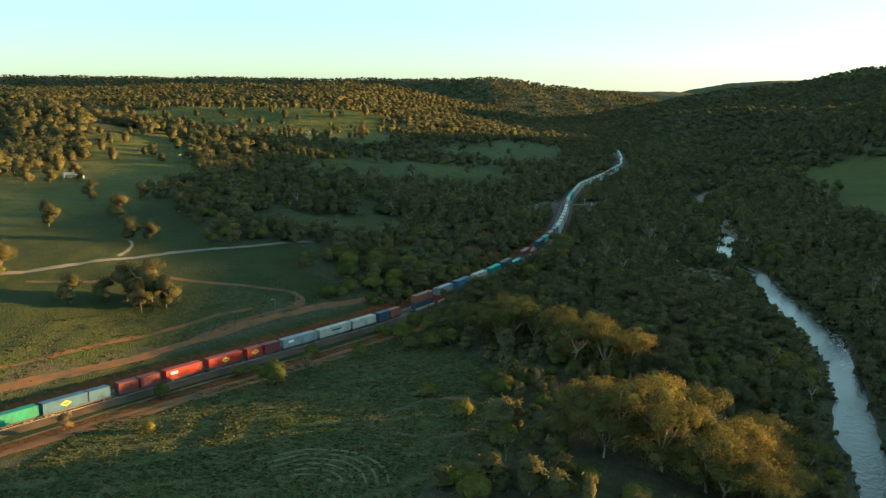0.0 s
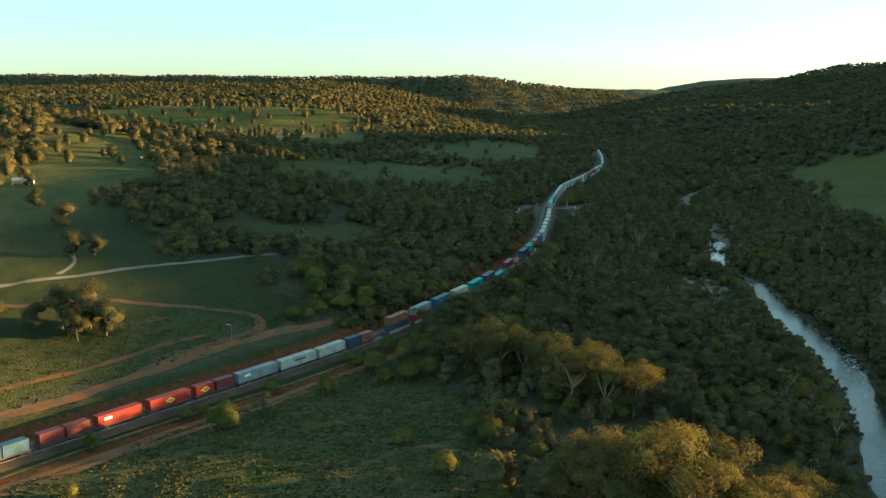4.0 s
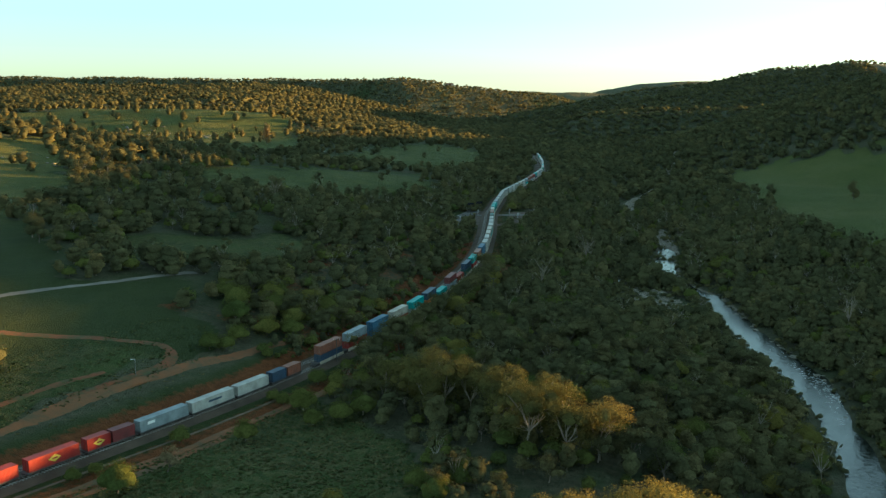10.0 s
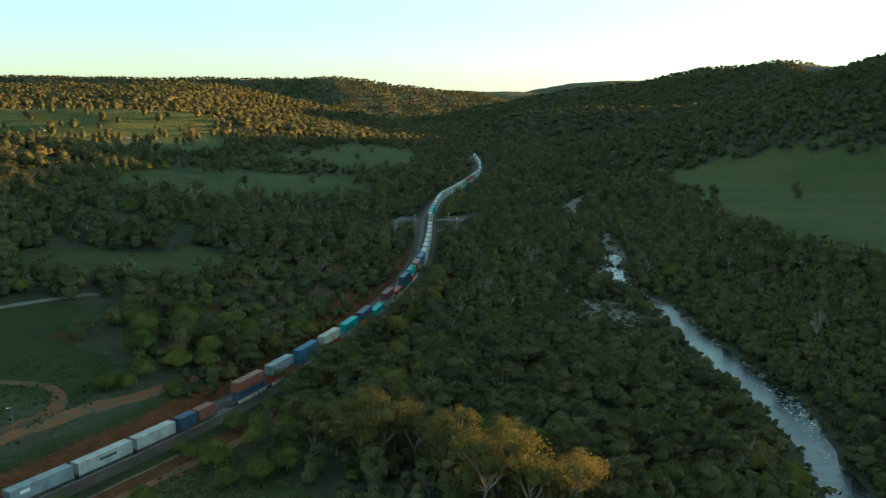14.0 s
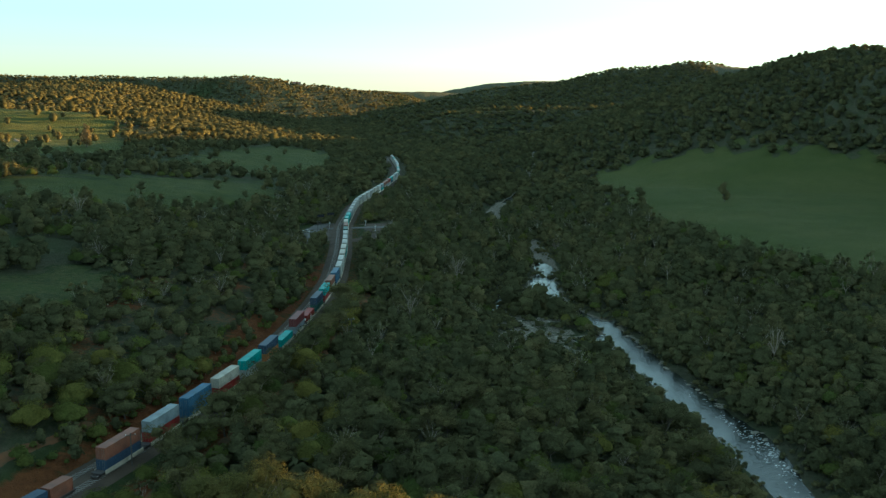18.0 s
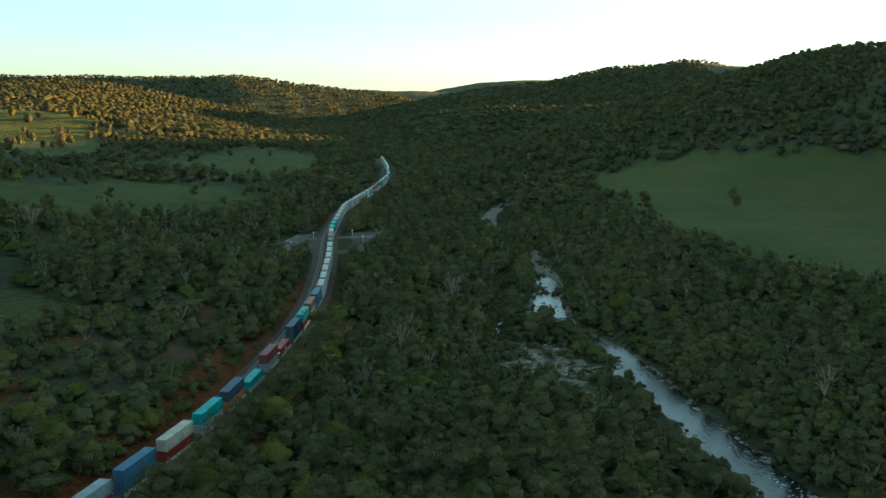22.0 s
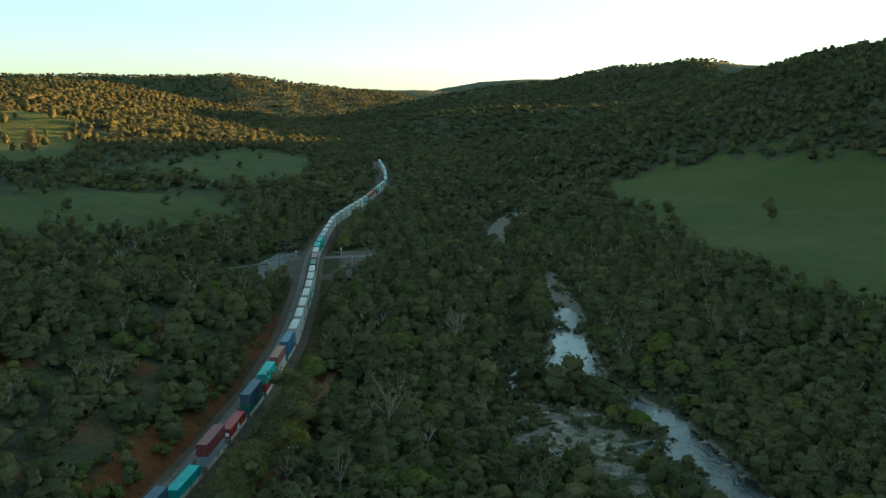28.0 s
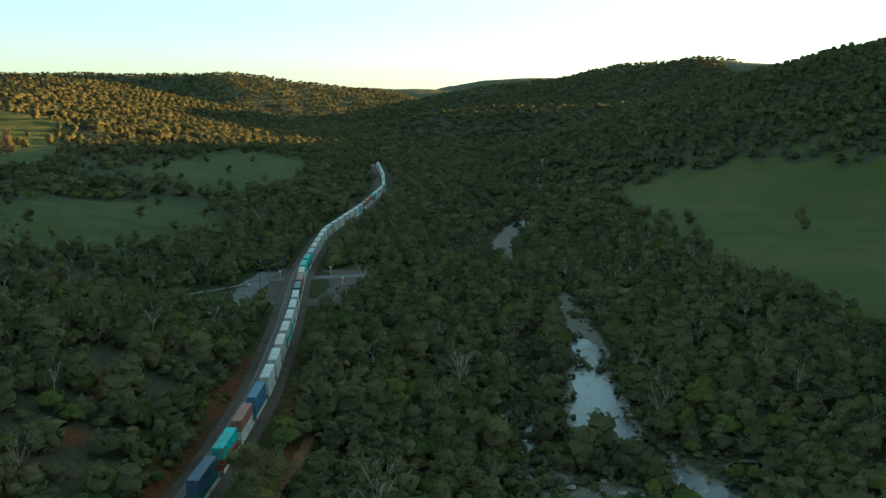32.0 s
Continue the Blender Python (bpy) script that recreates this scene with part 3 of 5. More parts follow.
ribbon("crossing_road", [(-112, 686), (-100, 690), (-84, 694), (-72, 697), (-56, 702), (-40, 712)], 7.0, M_ASPHALT, lift=0.3, label="sealed road passing over the railway", ragged=0.05, seed=8)
ribbon("dirt_road", [(-72, 636), (-71, 660), (-71, 715)], 19.0, M_BALLAST, lift=0.2, label="grey gravel apron east of the crossing", seed=9)
ribbon("dirt_road", [(-75, 205), (-66, 226), (-50, 224), (-45, 212), (-52, 198), (-68, 194), (-77, 204)], 3.0, M_RING, lift=0.04, label="worn ring of red earth in the meadow", seed=10)

for r in (5.5, 8.0, 10.5, 13.0, 15.5, 18.0):
    ribbon("mown_arc", [(-76 + r * math.cos(a), 164 + r * math.sin(a)) for a in np.arange(0.25, 2.75, 1.2 / r)], 0.8, M_MOWN, lift=0.07, label="curved pale wheel mark in the meadow grass", category="wheel mark", ragged=0.3, seed=int(10 * r), step=0.8)

# ---- railway ----
TRACKS = ((0.0, "east"), (-4.6, "west"))


def rail_frame(y, off=0.0):
    x = rail_x(y)
    t = np.stack([rail_x(y + 1.0) - rail_x(y - 1.0), np.full_like(x, 2.0)], -1)
    t /= np.linalg.norm(t, axis=-1, keepdims=True)
    n = np.stack([t[..., 1], -t[..., 0]], -1)
    return x + n[..., 0] * off, y + n[..., 1] * off, t, n


ry = np.arange(90, 1330, 3.0)
prof = [(-9.0, -1.15), (-6.8, -0.25), (-2.3, -0.22), (1.9, -0.25), (3.3, -1.0), (4.2, -1.25)]
bv = []
for off, dz in prof:
    x, y, t, n = rail_frame(ry, off)
    bv.append(np.stack([x, y, rail_z(ry) + dz + 0.12], -1))
bv = np.stack(bv, 1).reshape(-1, 3)
i = (np.arange(len(ry) - 1)[:, None] * len(prof) + np.arange(len(prof) - 1)[None, :]).ravel()
bed = fast_mesh("ballast_bed", bv, np.stack([i, i + 1, i + 1 + len(prof), i + len(prof)], -1), [M_BALLAST])
tagged(bed, "grey ballast bed of the double-track railway", "railway", kind="structure")
for off, word in TRACKS:
    track = tagged(new("railway_track"), "steel rails on concrete sleepers in grey ballast", "railway track", kind="structure")
    for gauge in (-0.76, 0.76):
        x, y, t, n = rail_frame(ry, off + gauge)
        z = rail_z(ry)
        v = np.stack([np.stack([x + n[:, 0] * a, y + n[:, 1] * a, z + h], -1) for a, h in ((-0.04, -0.16), (-0.04, 0.0), (0.04, 0.0), (0.04, -0.16))], 1).reshape(-1, 3)
        i = (np.arange(len(ry) - 1)[:, None] * 4 + np.arange(3)[None, :]).ravel()
        fast_mesh("rail", v, np.stack([i, i + 1, i + 5, i + 4], -1), [M_STEEL], parent=track)
    sy = np.arange(150, 800, 0.75)
    x, y, t, n = rail_frame(sy, off)
    c = np.stack([x, y, rail_z(sy) - 0.17], -1)
    tv, nv = np.c_[t, np.zeros(len(sy))], np.c_[n, np.zeros(len(sy))]
    v = np.stack([c + nv * a + tv * b + np.array([0, 0, h]) for a, b, h in ((-1.25, -0.12, -0.03), (1.25, -0.12, -0.03), (1.25, 0.12, -0.03), (-1.25, 0.12, -0.03),
                                                                         (-1.25, -0.10, 0.06), (1.25, -0.10, 0.06), (1.25, 0.10, 0.06), (-1.25, 0.10, 0.06))], 1).reshape(-1, 3)
    base = np.arange(len(sy))[:, None, None] * 8
    q = (base + np.array([[4, 5, 6, 7], [0, 1, 5, 4], [1, 2, 6, 5], [2, 3, 7, 6], [3, 0, 4, 7]])[None]).reshape(-1, 4)
    tagged(fast_mesh("sleepers", v, q, [M_SLEEPER], parent=track), kind="stuff")


# ---- trees ----
def tube(path, radii, sides):
    """A tapered limb along a path: points and quads."""
    path = np.asarray(path, float)
    out, faces = [], []
    for k, (p, r) in enumerate(zip(path, radii)):
        t = path[min(k + 1, len(path) - 1)] - path[max(k - 1, 0)]
        t = t / (np.linalg.norm(t) + 1e-9)
        u = np.cross(t, (0.3, 1, 0.2))
        u /= np.linalg.norm(u)
        w = np.cross(t, u)
        ang = np.arange(sides) / sides * 2 * np.pi
        out.append(p + r * (np.cos(ang)[:, None] * u + np.sin(ang)[:, None] * w))
    for k in range(len(path) - 1):
        for j in range(sides):
            a, b = k * sides + j, k * sides + (j + 1) % sides
            faces.append((a, b, b + sides, a + sides))
    return np.concatenate(out), np.array(faces)


def tufts(rng, centres, radii, count, size, flat=0.75, low=-0.45, stray=0.3):
    """Sprays of leaves: small kites spread over the skins of many clumps."""
    centres, radii = np.asarray(centres, float), np.asarray(radii, float)
    pick = rng.choice(len(centres), count, p=radii ** 2 / (radii ** 2).sum())
    d = rng.normal(size=(count, 3))
    d /= np.linalg.norm(d, axis=1, keepdims=True)
    d[:, 2] = np.where(d[:, 2] < low, -d[:, 2], d[:, 2])
    shell = np.where(rng.rand(count) < 0.8, rng.uniform(0.82, 1.08, count), rng.uniform(0.3, 0.8, count))
    p = centres[pick] + d * (radii[pick] * shell)[:, None] * (1, 1, flat)
    nrm = d + rng.normal(size=(count, 3)) * 0.42
    nrm /= np.linalg.norm(nrm, axis=1, keepdims=True)
    u = np.cross(nrm, rng.normal(size=(count, 3)))
    u /= np.linalg.norm(u, axis=1, keepdims=True)
    w = np.cross(nrm, u)
    s = (size * rng.uniform(0.6, 1.35, count))[:, None]
    v = np.stack([p - u * s, p - w * s * 0.62 - nrm * s * 0.2, p + u * s, p + w * s * 0.62 - nrm * s * 0.2], 1).reshape(-1, 3)
    heart = np.array([0, 0, 0.45])
    out = (p - heart) / (np.linalg.norm(p - heart, axis=1, keepdims=True) + 1e-6)
    swell = d * (1, 1, 1 / flat) * 0.20 + out * 0.62 + (0, 0, 0.45) + rng.normal(size=(count, 3)) * stray
    swell /= np.linalg.norm(swell, axis=1, keepdims=True)
    return v, np.arange(count * 4).reshape(-1, 4), np.repeat(swell, 4, axis=0)


def lump(rng, centre, r, fine):
    """The dense inside of a clump of leaves: an uneven rounded body."""
    if fine:
        g = np.array([(a, b) for b in (-1, 0, 1) for a in (-1, 0, 1)], float)
        q = np.array([(k, k + 1, k + 4, k + 3) for k in (0, 1, 3, 4)])
    else:
        g = np.array([(a, b) for b in (-1, 1) for a in (-1, 1)], float)
        q = np.array([(0, 1, 3, 2)])
    vs, qs = [], []
    for axis in range(3):
        for sign in (-1, 1):
            p = np.insert(g, axis, sign, axis=1)
            turn = sign * (-1 if axis == 1 else 1)
            qs.append((q if turn > 0 else q[:, ::-1]) + len(g) * len(vs))
            vs.append(p)
    v = np.concatenate(vs)
    v /= np.linalg.norm(v, axis=1, keepdims=True)
    spin = np.linalg.qr(rng.normal(size=(3, 3)))[0]
    if np.linalg.det(spin) < 0:
        spin[0] *= -1
    v = v @ spin.T
    k = 1 + 0.16 * np.sin(v @ rng.uniform(-4, 4, 3) + rng.uniform(0, 6))
    soft = v * 0.3 + (0, 0, 0.5) + (centre + v * r - (0, 0, 0.45)) * 1.6
    return centre + v * (r * k)[:, None] * (1, 1, 0.85), np.concatenate(qs), soft / np.linalg.norm(soft, axis=1, keepdims=True)


def tree_shape(kind, seed, leaves, sides=5, detail=2, cores=9):
    """A tree one unit high: (wood points, wood quads, leaf points, leaf quads)."""
    rng = np.random.RandomState(seed)
    wood_v, wood_f, n = [], [], 0

    def limb(path, radii):
        nonlocal n
        v, f = tube(path, radii, sides)
        wood_v.append(v)
        wood_f.append(f + n)
        n += len(v)

    lean = rng.uniform(-0.06, 0.06, 2)
    centres, radii, lumps = [], [], []
    if kind in ("gum", "full", "fan"):
        fork = rng.uniform(0.18, 0.30)
        base = np.array([0, 0, -0.02])
        top = np.array([*lean, fork])
        limb([base, top * 0.5 + (rng.uniform(-0.015, 0.015), 0, 0), top] if detail else [base, top * 2.2], [0.022, 0.017, 0.014][:3 if detail else 2])
        lobes = rng.randint(9, 12) if kind != "gum" else rng.randint(5, 8)
        for k in range(lobes):
            a = k * 2.4 + rng.uniform(-0.5, 0.5)
            share = (k * 0.618) % 1
            if detail > 1:
                hi = 0.28 + 0.54 * share + rng.uniform(-0.05, 0.05)
                reach = rng.uniform(0.14, 0.25) * (1.15 - 0.8 * max(0, hi - 0.5))
                if kind == "full":
                    hi, reach = 0.20 + 0.60 * share + rng.uniform(-0.04, 0.04), rng.uniform(0.13, 0.21) * (1.15 - 1.1 * abs(share - 0.4))
            else:
                hi = 0.20 + 0.62 * share + rng.uniform(-0.04, 0.04)
                reach = rng.uniform(0.15, 0.23) * (1.1 - 1.3 * abs(hi - 0.42))
            end = np.array([math.cos(a) * reach + lean[0], math.sin(a) * reach + lean[1], hi])
            mid = top + (end - top) * 0.5 + np.array([0, 0, -0.02]) + rng.uniform(-0.02, 0.02, 3)
            if detail:
                limb([top, mid, end], [0.011, 0.007, 0.003])
            wide_lobe = rng.uniform(0.19, 0.26) if detail > 1 else rng.uniform(0.16, 0.22)
            if detail > 1:
                lumps.append((end + (0, 0, 0.02), (0.66 if kind == "full" else 0.40 if kind == "fan" else 0.46) * wide_lobe))
            for j in range(13 if detail > 1 else 7):
                d = rng.normal(size=3)
                d /= np.linalg.norm(d)
                d[2] = d[2] * 0.8 if k % 2 else abs(d[2]) * 0.9 - 0.25
                c = end + d * wide_lobe * (rng.uniform(0.5, 1.0) if detail > 1 else rng.uniform(0.4, 0.78))
                centres.append(c)
                radii.append(wide_lobe * (rng.uniform(0.26, 0.46) if detail > 1 else rng.uniform(0.34, 0.56)))
                if detail > 1 and j < 2:
                    limb([mid, (mid + c) / 2 + (0, 0, 0.01), c], [0.005, 0.0035, 0.0015])
        for j in range(6):
            centres.append(np.array([lean[0] + rng.uniform(-0.14, 0.14), lean[1] + rng.uniform(-0.14, 0.14), rng.uniform(0.5, 0.88)]))
            radii.append(rng.uniform(0.09, 0.14))
        if detail > 1:
            lumps.insert(0, (np.array([*lean, 0.60]), 0.13))
        else:
            lumps += [(np.array([*lean * 0.7, 0.46]), 0.25), (np.array([*lean, 0.70]), 0.19), (np.array([*lean * 0.4, 0.26]), 0.19)]
        flat, low, size = 0.9, -0.7, 0.024
    elif kind == "dome":
        limb([(0, 0, -0.03), (lean[0] * 0.5, 0, 0.2), (lean[0], lean[1], 0.5)], [0.022, 0.018, 0.009])
        for k in range(3 if detail else 0):
            a = k * 2.1 + rng.uniform(-0.4, 0.4)
            limb([(0, 0, 0.15), (0.16 * math.cos(a), 0.16 * math.sin(a), 0.35), (0.3 * math.cos(a), 0.3 * math.sin(a), 0.55)], [0.018, 0.012, 0.006])
        for k in range(17):
            a, r = rng.uniform(0, 6.28), 0.40 * rng.rand() ** 0.5
            centres.append((r * math.cos(a), r * math.sin(a), 0.84 - 1.6 * r * r - rng.uniform(0, 0.12)))
            radii.append(rng.uniform(0.12, 0.2))
        for k in range(14):
            a = k * 0.45 + rng.uniform(-0.2, 0.2)
            centres.append((0.34 * math.cos(a), 0.34 * math.sin(a), rng.uniform(0.13, 0.45)))
            radii.append(rng.uniform(0.13, 0.19))
        lumps.append((np.array([0, 0, 0.5]), 0.34))
        lumps += [(np.array([0.26 * math.cos(a), 0.26 * math.sin(a), 0.42]), 0.20) for a in (0, 1.25, 2.5, 3.75, 5)]
        flat, low, size = 0.95, -0.6, 0.025
    elif kind == "poplar":
        limb([(0, 0, -0.02), (0, 0, 0.5), (0, 0, 0.95)], [0.02, 0.014, 0.004])
        for k in range(26):
            h = 0.12 + 0.83 * k / 25
            r = 0.13 * math.sin(min(1, (1.02 - h) * 1.5) * 1.57)
            a = rng.uniform(0, 6.28)
            centres.append((0.6 * r * math.cos(a), 0.6 * r * math.sin(a), h))
            radii.append(0.05 + 0.6 * r)
        lumps += [(np.array([0, 0, h]), 0.09) for h in (0.25, 0.4, 0.55, 0.7)]
        flat, low, size = 1.1, -0.6, 0.026
    else:                                                     # bare: a dead, pale tree
        top = np.array([*lean, 0.3])
        limb([(0, 0, -0.02), top * 0.5, top], [0.011, 0.009, 0.007])
        for k in range(9):
            a = k * 2.4 + rng.uniform(-0.4, 0.4)
            end = np.array([math.cos(a) * rng.uniform(0.12, 0.33), math.sin(a) * rng.uniform(0.12, 0.33), rng.uniform(0.6, 1.0)])
            mid = (top + end) / 2 + rng.uniform(-0.04, 0.04, 3)
            limb([top, mid, end], [0.0050, 0.0034, 0.0010])
            for j in range(3 if detail > 1 else 1):
                limb([mid, mid + (end - mid) * 0.5 + rng.uniform(-0.06, 0.06, 3), mid + (end - mid) * 0.9 + rng.uniform(-0.12, 0.12, 3)], [0.0032, 0.002, 0.001])
            centres.append(end)
            radii.append(0.06)
        flat, low, size = 0.8, -0.5, 0.02
    size = size * (900 / leaves) ** 0.42
    lv, lf, ln = tufts(rng, centres, radii, leaves, size, flat, low, 0.18 if detail > 1 else 0.33)
    for k, (centre, r) in enumerate(lumps[:cores]):
        v, q, nv = lump(rng, centre, r * (1 if cores > 4 else 1.25), detail > 1 or cores > 4)
        lf = np.concatenate([lf, q + len(lv)])
        lv, ln = np.concatenate([lv, v]), np.concatenate([ln, nv])
    return np.concatenate(wood_v), np.concatenate(wood_f), lv, lf, ln


def scatter(x0, x1, y0, y1, gap, seed, keep):
    """Jittered places over a stretch of land, where keep(x, y) is true."""
    rng = np.random.RandomState(seed)
    px, py = np.meshgrid(np.arange(x0, x1, gap), np.arange(y0, y1, gap))
    px = px + rng.uniform(-0.48, 0.48, px.shape) * gap
    py = py + rng.uniform(-0.48, 0.48, py.shape) * gap
    px, py = px.ravel(), py.ravel()
    ok = keep(px, py)
    return px[ok], py[ok]


def wooded(x, y):
    side = x - rail_x(y)
    west = x < river_x(y)
    hidden = ((y > 700) & (y < 775)) | (y > 930)
    ok = ~open_land(x, y) & (river_gap(x, y) > np.where(hidden, -20, np.where(y > 505, 4.0, np.where(west, 5.0, 2.5))))
    ok &= np.abs(x - side_x(y)) > np.where((y > 495) & (y < 690), 3.6, 0)
    ok &= ~((side > -12) & (side < 9.5) & (y < 1340))
    ok &= ~((side > -32) & (side <= -12) & (y < 330)) & ~((side >= 9) & (side < 24) & (y < 300))
    gone = np.zeros(len(x), bool)
    for line, half in ROAD_LINES:
        for (ax, ay), (bx, by) in zip(line[:-1], line[1:]):
            t = np.clip(((x - ax) * (bx - ax) + (y - ay) * (by - ay)) / ((bx - ax) ** 2 + (by - ay) ** 2), 0, 1)
            gone |= np.hypot(x - ax - t * (bx - ax), y - ay - t * (by - ay)) < half
    return ok & ~gone


ROAD_LINES = [([(-120, 318), (-105, 372)], 5), ([(-140, 640), (-131, 662)], 3.0), ([(-102, 268), (-77, 345), (-66, 400), (-60, 500)], 2.8),
              ([(-90, 400), (-96, 440)], 7), ([(-56, 702), (-40, 712)], 6)]


def parkland(x, y):
    """West of the line the woods break into clumps with grass between."""
    return (x > -150) | (y < 330) | (waves(x, y, 85, 71) + 0.5 * waves(x, y, 30, 72) > -0.12)


def red_slope(x, y):
    """Thin scrub on red ground between the railway bank and the denser wood."""
    side = x - rail_x(y)
    return (side < -9) & (side > -62) & (y > 345) & (y < 560) & (waves(x, y, 17, 77) + 0.4 * waves(x, y, 50, 78) < 0.02)


def wood(name, x, y, height, kinds, leaves, seed, label, sides=3, detail=0, shapes=5, cores=9, spread=1.0):
    """Many trees joined as one mesh of woodland."""
    rng = np.random.RandomState(seed)
    verts, faces, mats, tones, swells, n = [], [], [], [], [], 0
    share = np.array([k[1] for k in kinds])
    which = rng.choice(len(kinds), len(x), p=share / share.sum())
    form = rng.randint(0, shapes, len(x))
    spin, z = rng.uniform(0, 6.28, len(x)), land(x, y)
    grow = np.broadcast_to(height, x.shape) * rng.uniform(0.62, 1.15, len(x)) * rng.uniform(0.85, 1.3, len(x))
    wide = spread * rng.uniform(0.85, 1.3, len(x))
    tone = np.clip(rng.normal(0.42, 0.30, len(x)) + 0.18 * waves(x, y, 120, 31), 0, 1)
    for k, (kind, _, scale, slot) in enumerate(kinds):
        for f in range(shapes):
            some = np.flatnonzero((which == k) & (form == f))
            if not len(some):
                continue
            wv, wf, lv, lf, ln = tree_shape(kind, 100 * k + f + seed, max(4, int(leaves * (0.12 if kind == "bare" else 1))), sides, detail, cores)
            v = np.concatenate([wv, lv])
            q = np.concatenate([wf, lf + len(wv)])
            c, s_, h = np.cos(spin[some])[:, None], np.sin(spin[some])[:, None], (grow[some] * scale)[:, None]
            w = wide[some][:, None] * h
            pts = np.stack([(v[:, 0] * c - v[:, 1] * s_) * w + x[some][:, None], (v[:, 0] * s_ + v[:, 1] * c) * w + y[some][:, None], v[:, 2] * h + z[some][:, None] - 0.1], -1)
            verts.append(pts.reshape(-1, 3))
            nv = np.concatenate([np.tile((0.0, 0.0, 1.0), (len(wv), 1)), ln])
            swells.append(np.stack([nv[:, 0] * c - nv[:, 1] * s_, nv[:, 0] * s_ + nv[:, 1] * c, np.broadcast_to(nv[:, 2], (len(some), len(nv)))], -1).reshape(-1, 3))
            faces.append((q[None] + (np.arange(len(some)) * len(v))[:, None, None] + n).reshape(-1, 4))
            mats.append(np.tile(np.r_[np.full(len(wf), 3 if kind == "bare" or f % 2 else 0), np.full(len(lf), slot)], len(some)))
            tones.append(np.repeat(tone[some], len(v)))
            n += len(some) * len(v)
    ob = fast_mesh(name, np.concatenate(verts), np.concatenate(faces), [M_BARK, M_LEAF, M_DOME, M_PALE_BARK], np.concatenate(mats), np.concatenate(tones), swell=np.concatenate(swells))
    return tagged(ob, label, "woodland", kind="stuff")


GUMS = [("gum", 0.68, 1.0, 1), ("dome", 0.28, 0.62, 2), ("bare", 0.04, 1.1, 1)]
BANKS = [("gum", 0.62, 1.0, 1), ("dome", 0.31, 0.62, 2), ("bare", 0.07, 1.25, 1)]
FAR = [("gum", 0.58, 1.0, 1), ("dome", 0.42, 0.82, 1)]


def in_view(x, y, y0, half, lean):
    """A wedge of the valley, as seen from its lower end."""
    d = y - y0
    return (x > -30 - d * math.tan(radians(half + lean)) - 40) & (x < -10 + d * math.tan(radians(half)) + 40)


# single trees: x, y, height, kind
def gum_masters():
    out = {}
    for kind, count, leaves, leaf in (("gum", 6, 3300, M_LEAF_TREE), ("dome", 4, 2000, M_DOME_TREE), ("full_gum", 4, 4200, M_LEAF_TREE), ("bare", 3, 130, M_LEAF_TREE), ("pale_gum", 4, 9000, M_PALE_LEAF), ("poplar", 1, 900, M_DRY_LEAF), ("dry", 1, 900, M_DRY_LEAF)):
        out[kind] = []
        for k in range(count):
            wv, wf, lv, lf, ln = tree_shape({"dry": "gum", "pale_gum": "fan", "full_gum": "full"}.get(kind, kind), 700 + 13 * k + len(kind), leaves, 6, 2)
            ws = fast_mesh("trunk", wv, wf, [M_PALE_BARK if kind in ("bare", "pale_gum") or k % 3 == 1 else M_BARK])
            ls = fast_mesh("crown", lv, lf, [leaf], swell=ln)
            out[kind].append((ws.data, ls.data))
            bpy.data.objects.remove(ws)
            bpy.data.objects.remove(ls)
    return out


MASTERS = gum_masters()
TREE_NAMES = {"gum": ("gum_tree", "tree"), "pale_gum": ("gum_tree", "tree"), "full_gum": ("gum_tree", "tree"), "dome": ("wattle_bush", "bush"), "bare": ("dead_tree", "tree"), "poplar": ("poplar_tree", "tree"), "dry": ("dry_gum_tree", "tree")}
tree_rng = np.random.RandomState(77)


def single_tree(kind, x, y, height, label, wide=1.0, group=""):
    name, category = TREE_NAMES[kind]
    wood_data, leaf_data = MASTERS[kind][tree_rng.randint(len(MASTERS[kind]))]
    ob = tagged(new(name), label, category, group)
    ob.matrix_world = Matrix.Translation((x, y, float(land(x, y)) - 0.1)) @ Matrix.Rotation(tree_rng.uniform(0, 6.28), 4, "Z") @ Matrix.Diagonal((height * wide, height * wide, height, 1))
    for pname, data in (("trunk", wood_data), ("crown", leaf_data)):
        new(pname, data).parent = ob
    return ob


GOLDEN = [(-22, 205, 16), (-14, 201, 19), (-7, 206, 20), (1, 202, 19), (-10, 215, 17), (6, 211, 19), (13, 206, 18), (-3, 198, 18), (7, 196, 18), (-16, 196, 14), (17, 216, 17), (-26, 197, 10), (22, 209, 16), (16, 197, 17), (28, 215, 14), (24, 200, 15), (20, 186, 14), (26, 178, 13), (10, 190, 14)]
for x, y, h in GOLDEN:
    single_tree("pale_gum", x, y, h, "tall gum with golden sunlit crown above the meadow", 1.15, "gum trees by the meadow")
for x, y, h in ((-60, 285, 17), (-55, 283, 18), (-66, 288, 14), (-47, 285, 16), (-39, 275, 17), (-31, 259, 18), (-22, 258, 18), (-14, 261, 17), (-34, 268, 15), (-72, 292, 12), (-28, 272, 16)):
    single_tree("pale_gum", x, y, h, "slender white-trunked gum at the edge of the wood", 1.0, "white-trunked gums")
for x, y, h in ((-187, 262, 15), (-180, 266, 17), (-173, 264, 13), (-193, 258, 10), (-178, 257, 12)):
    single_tree("full_gum", x, y, h, "broad gum in a clump on green paddock", 1.1, "paddock gums")
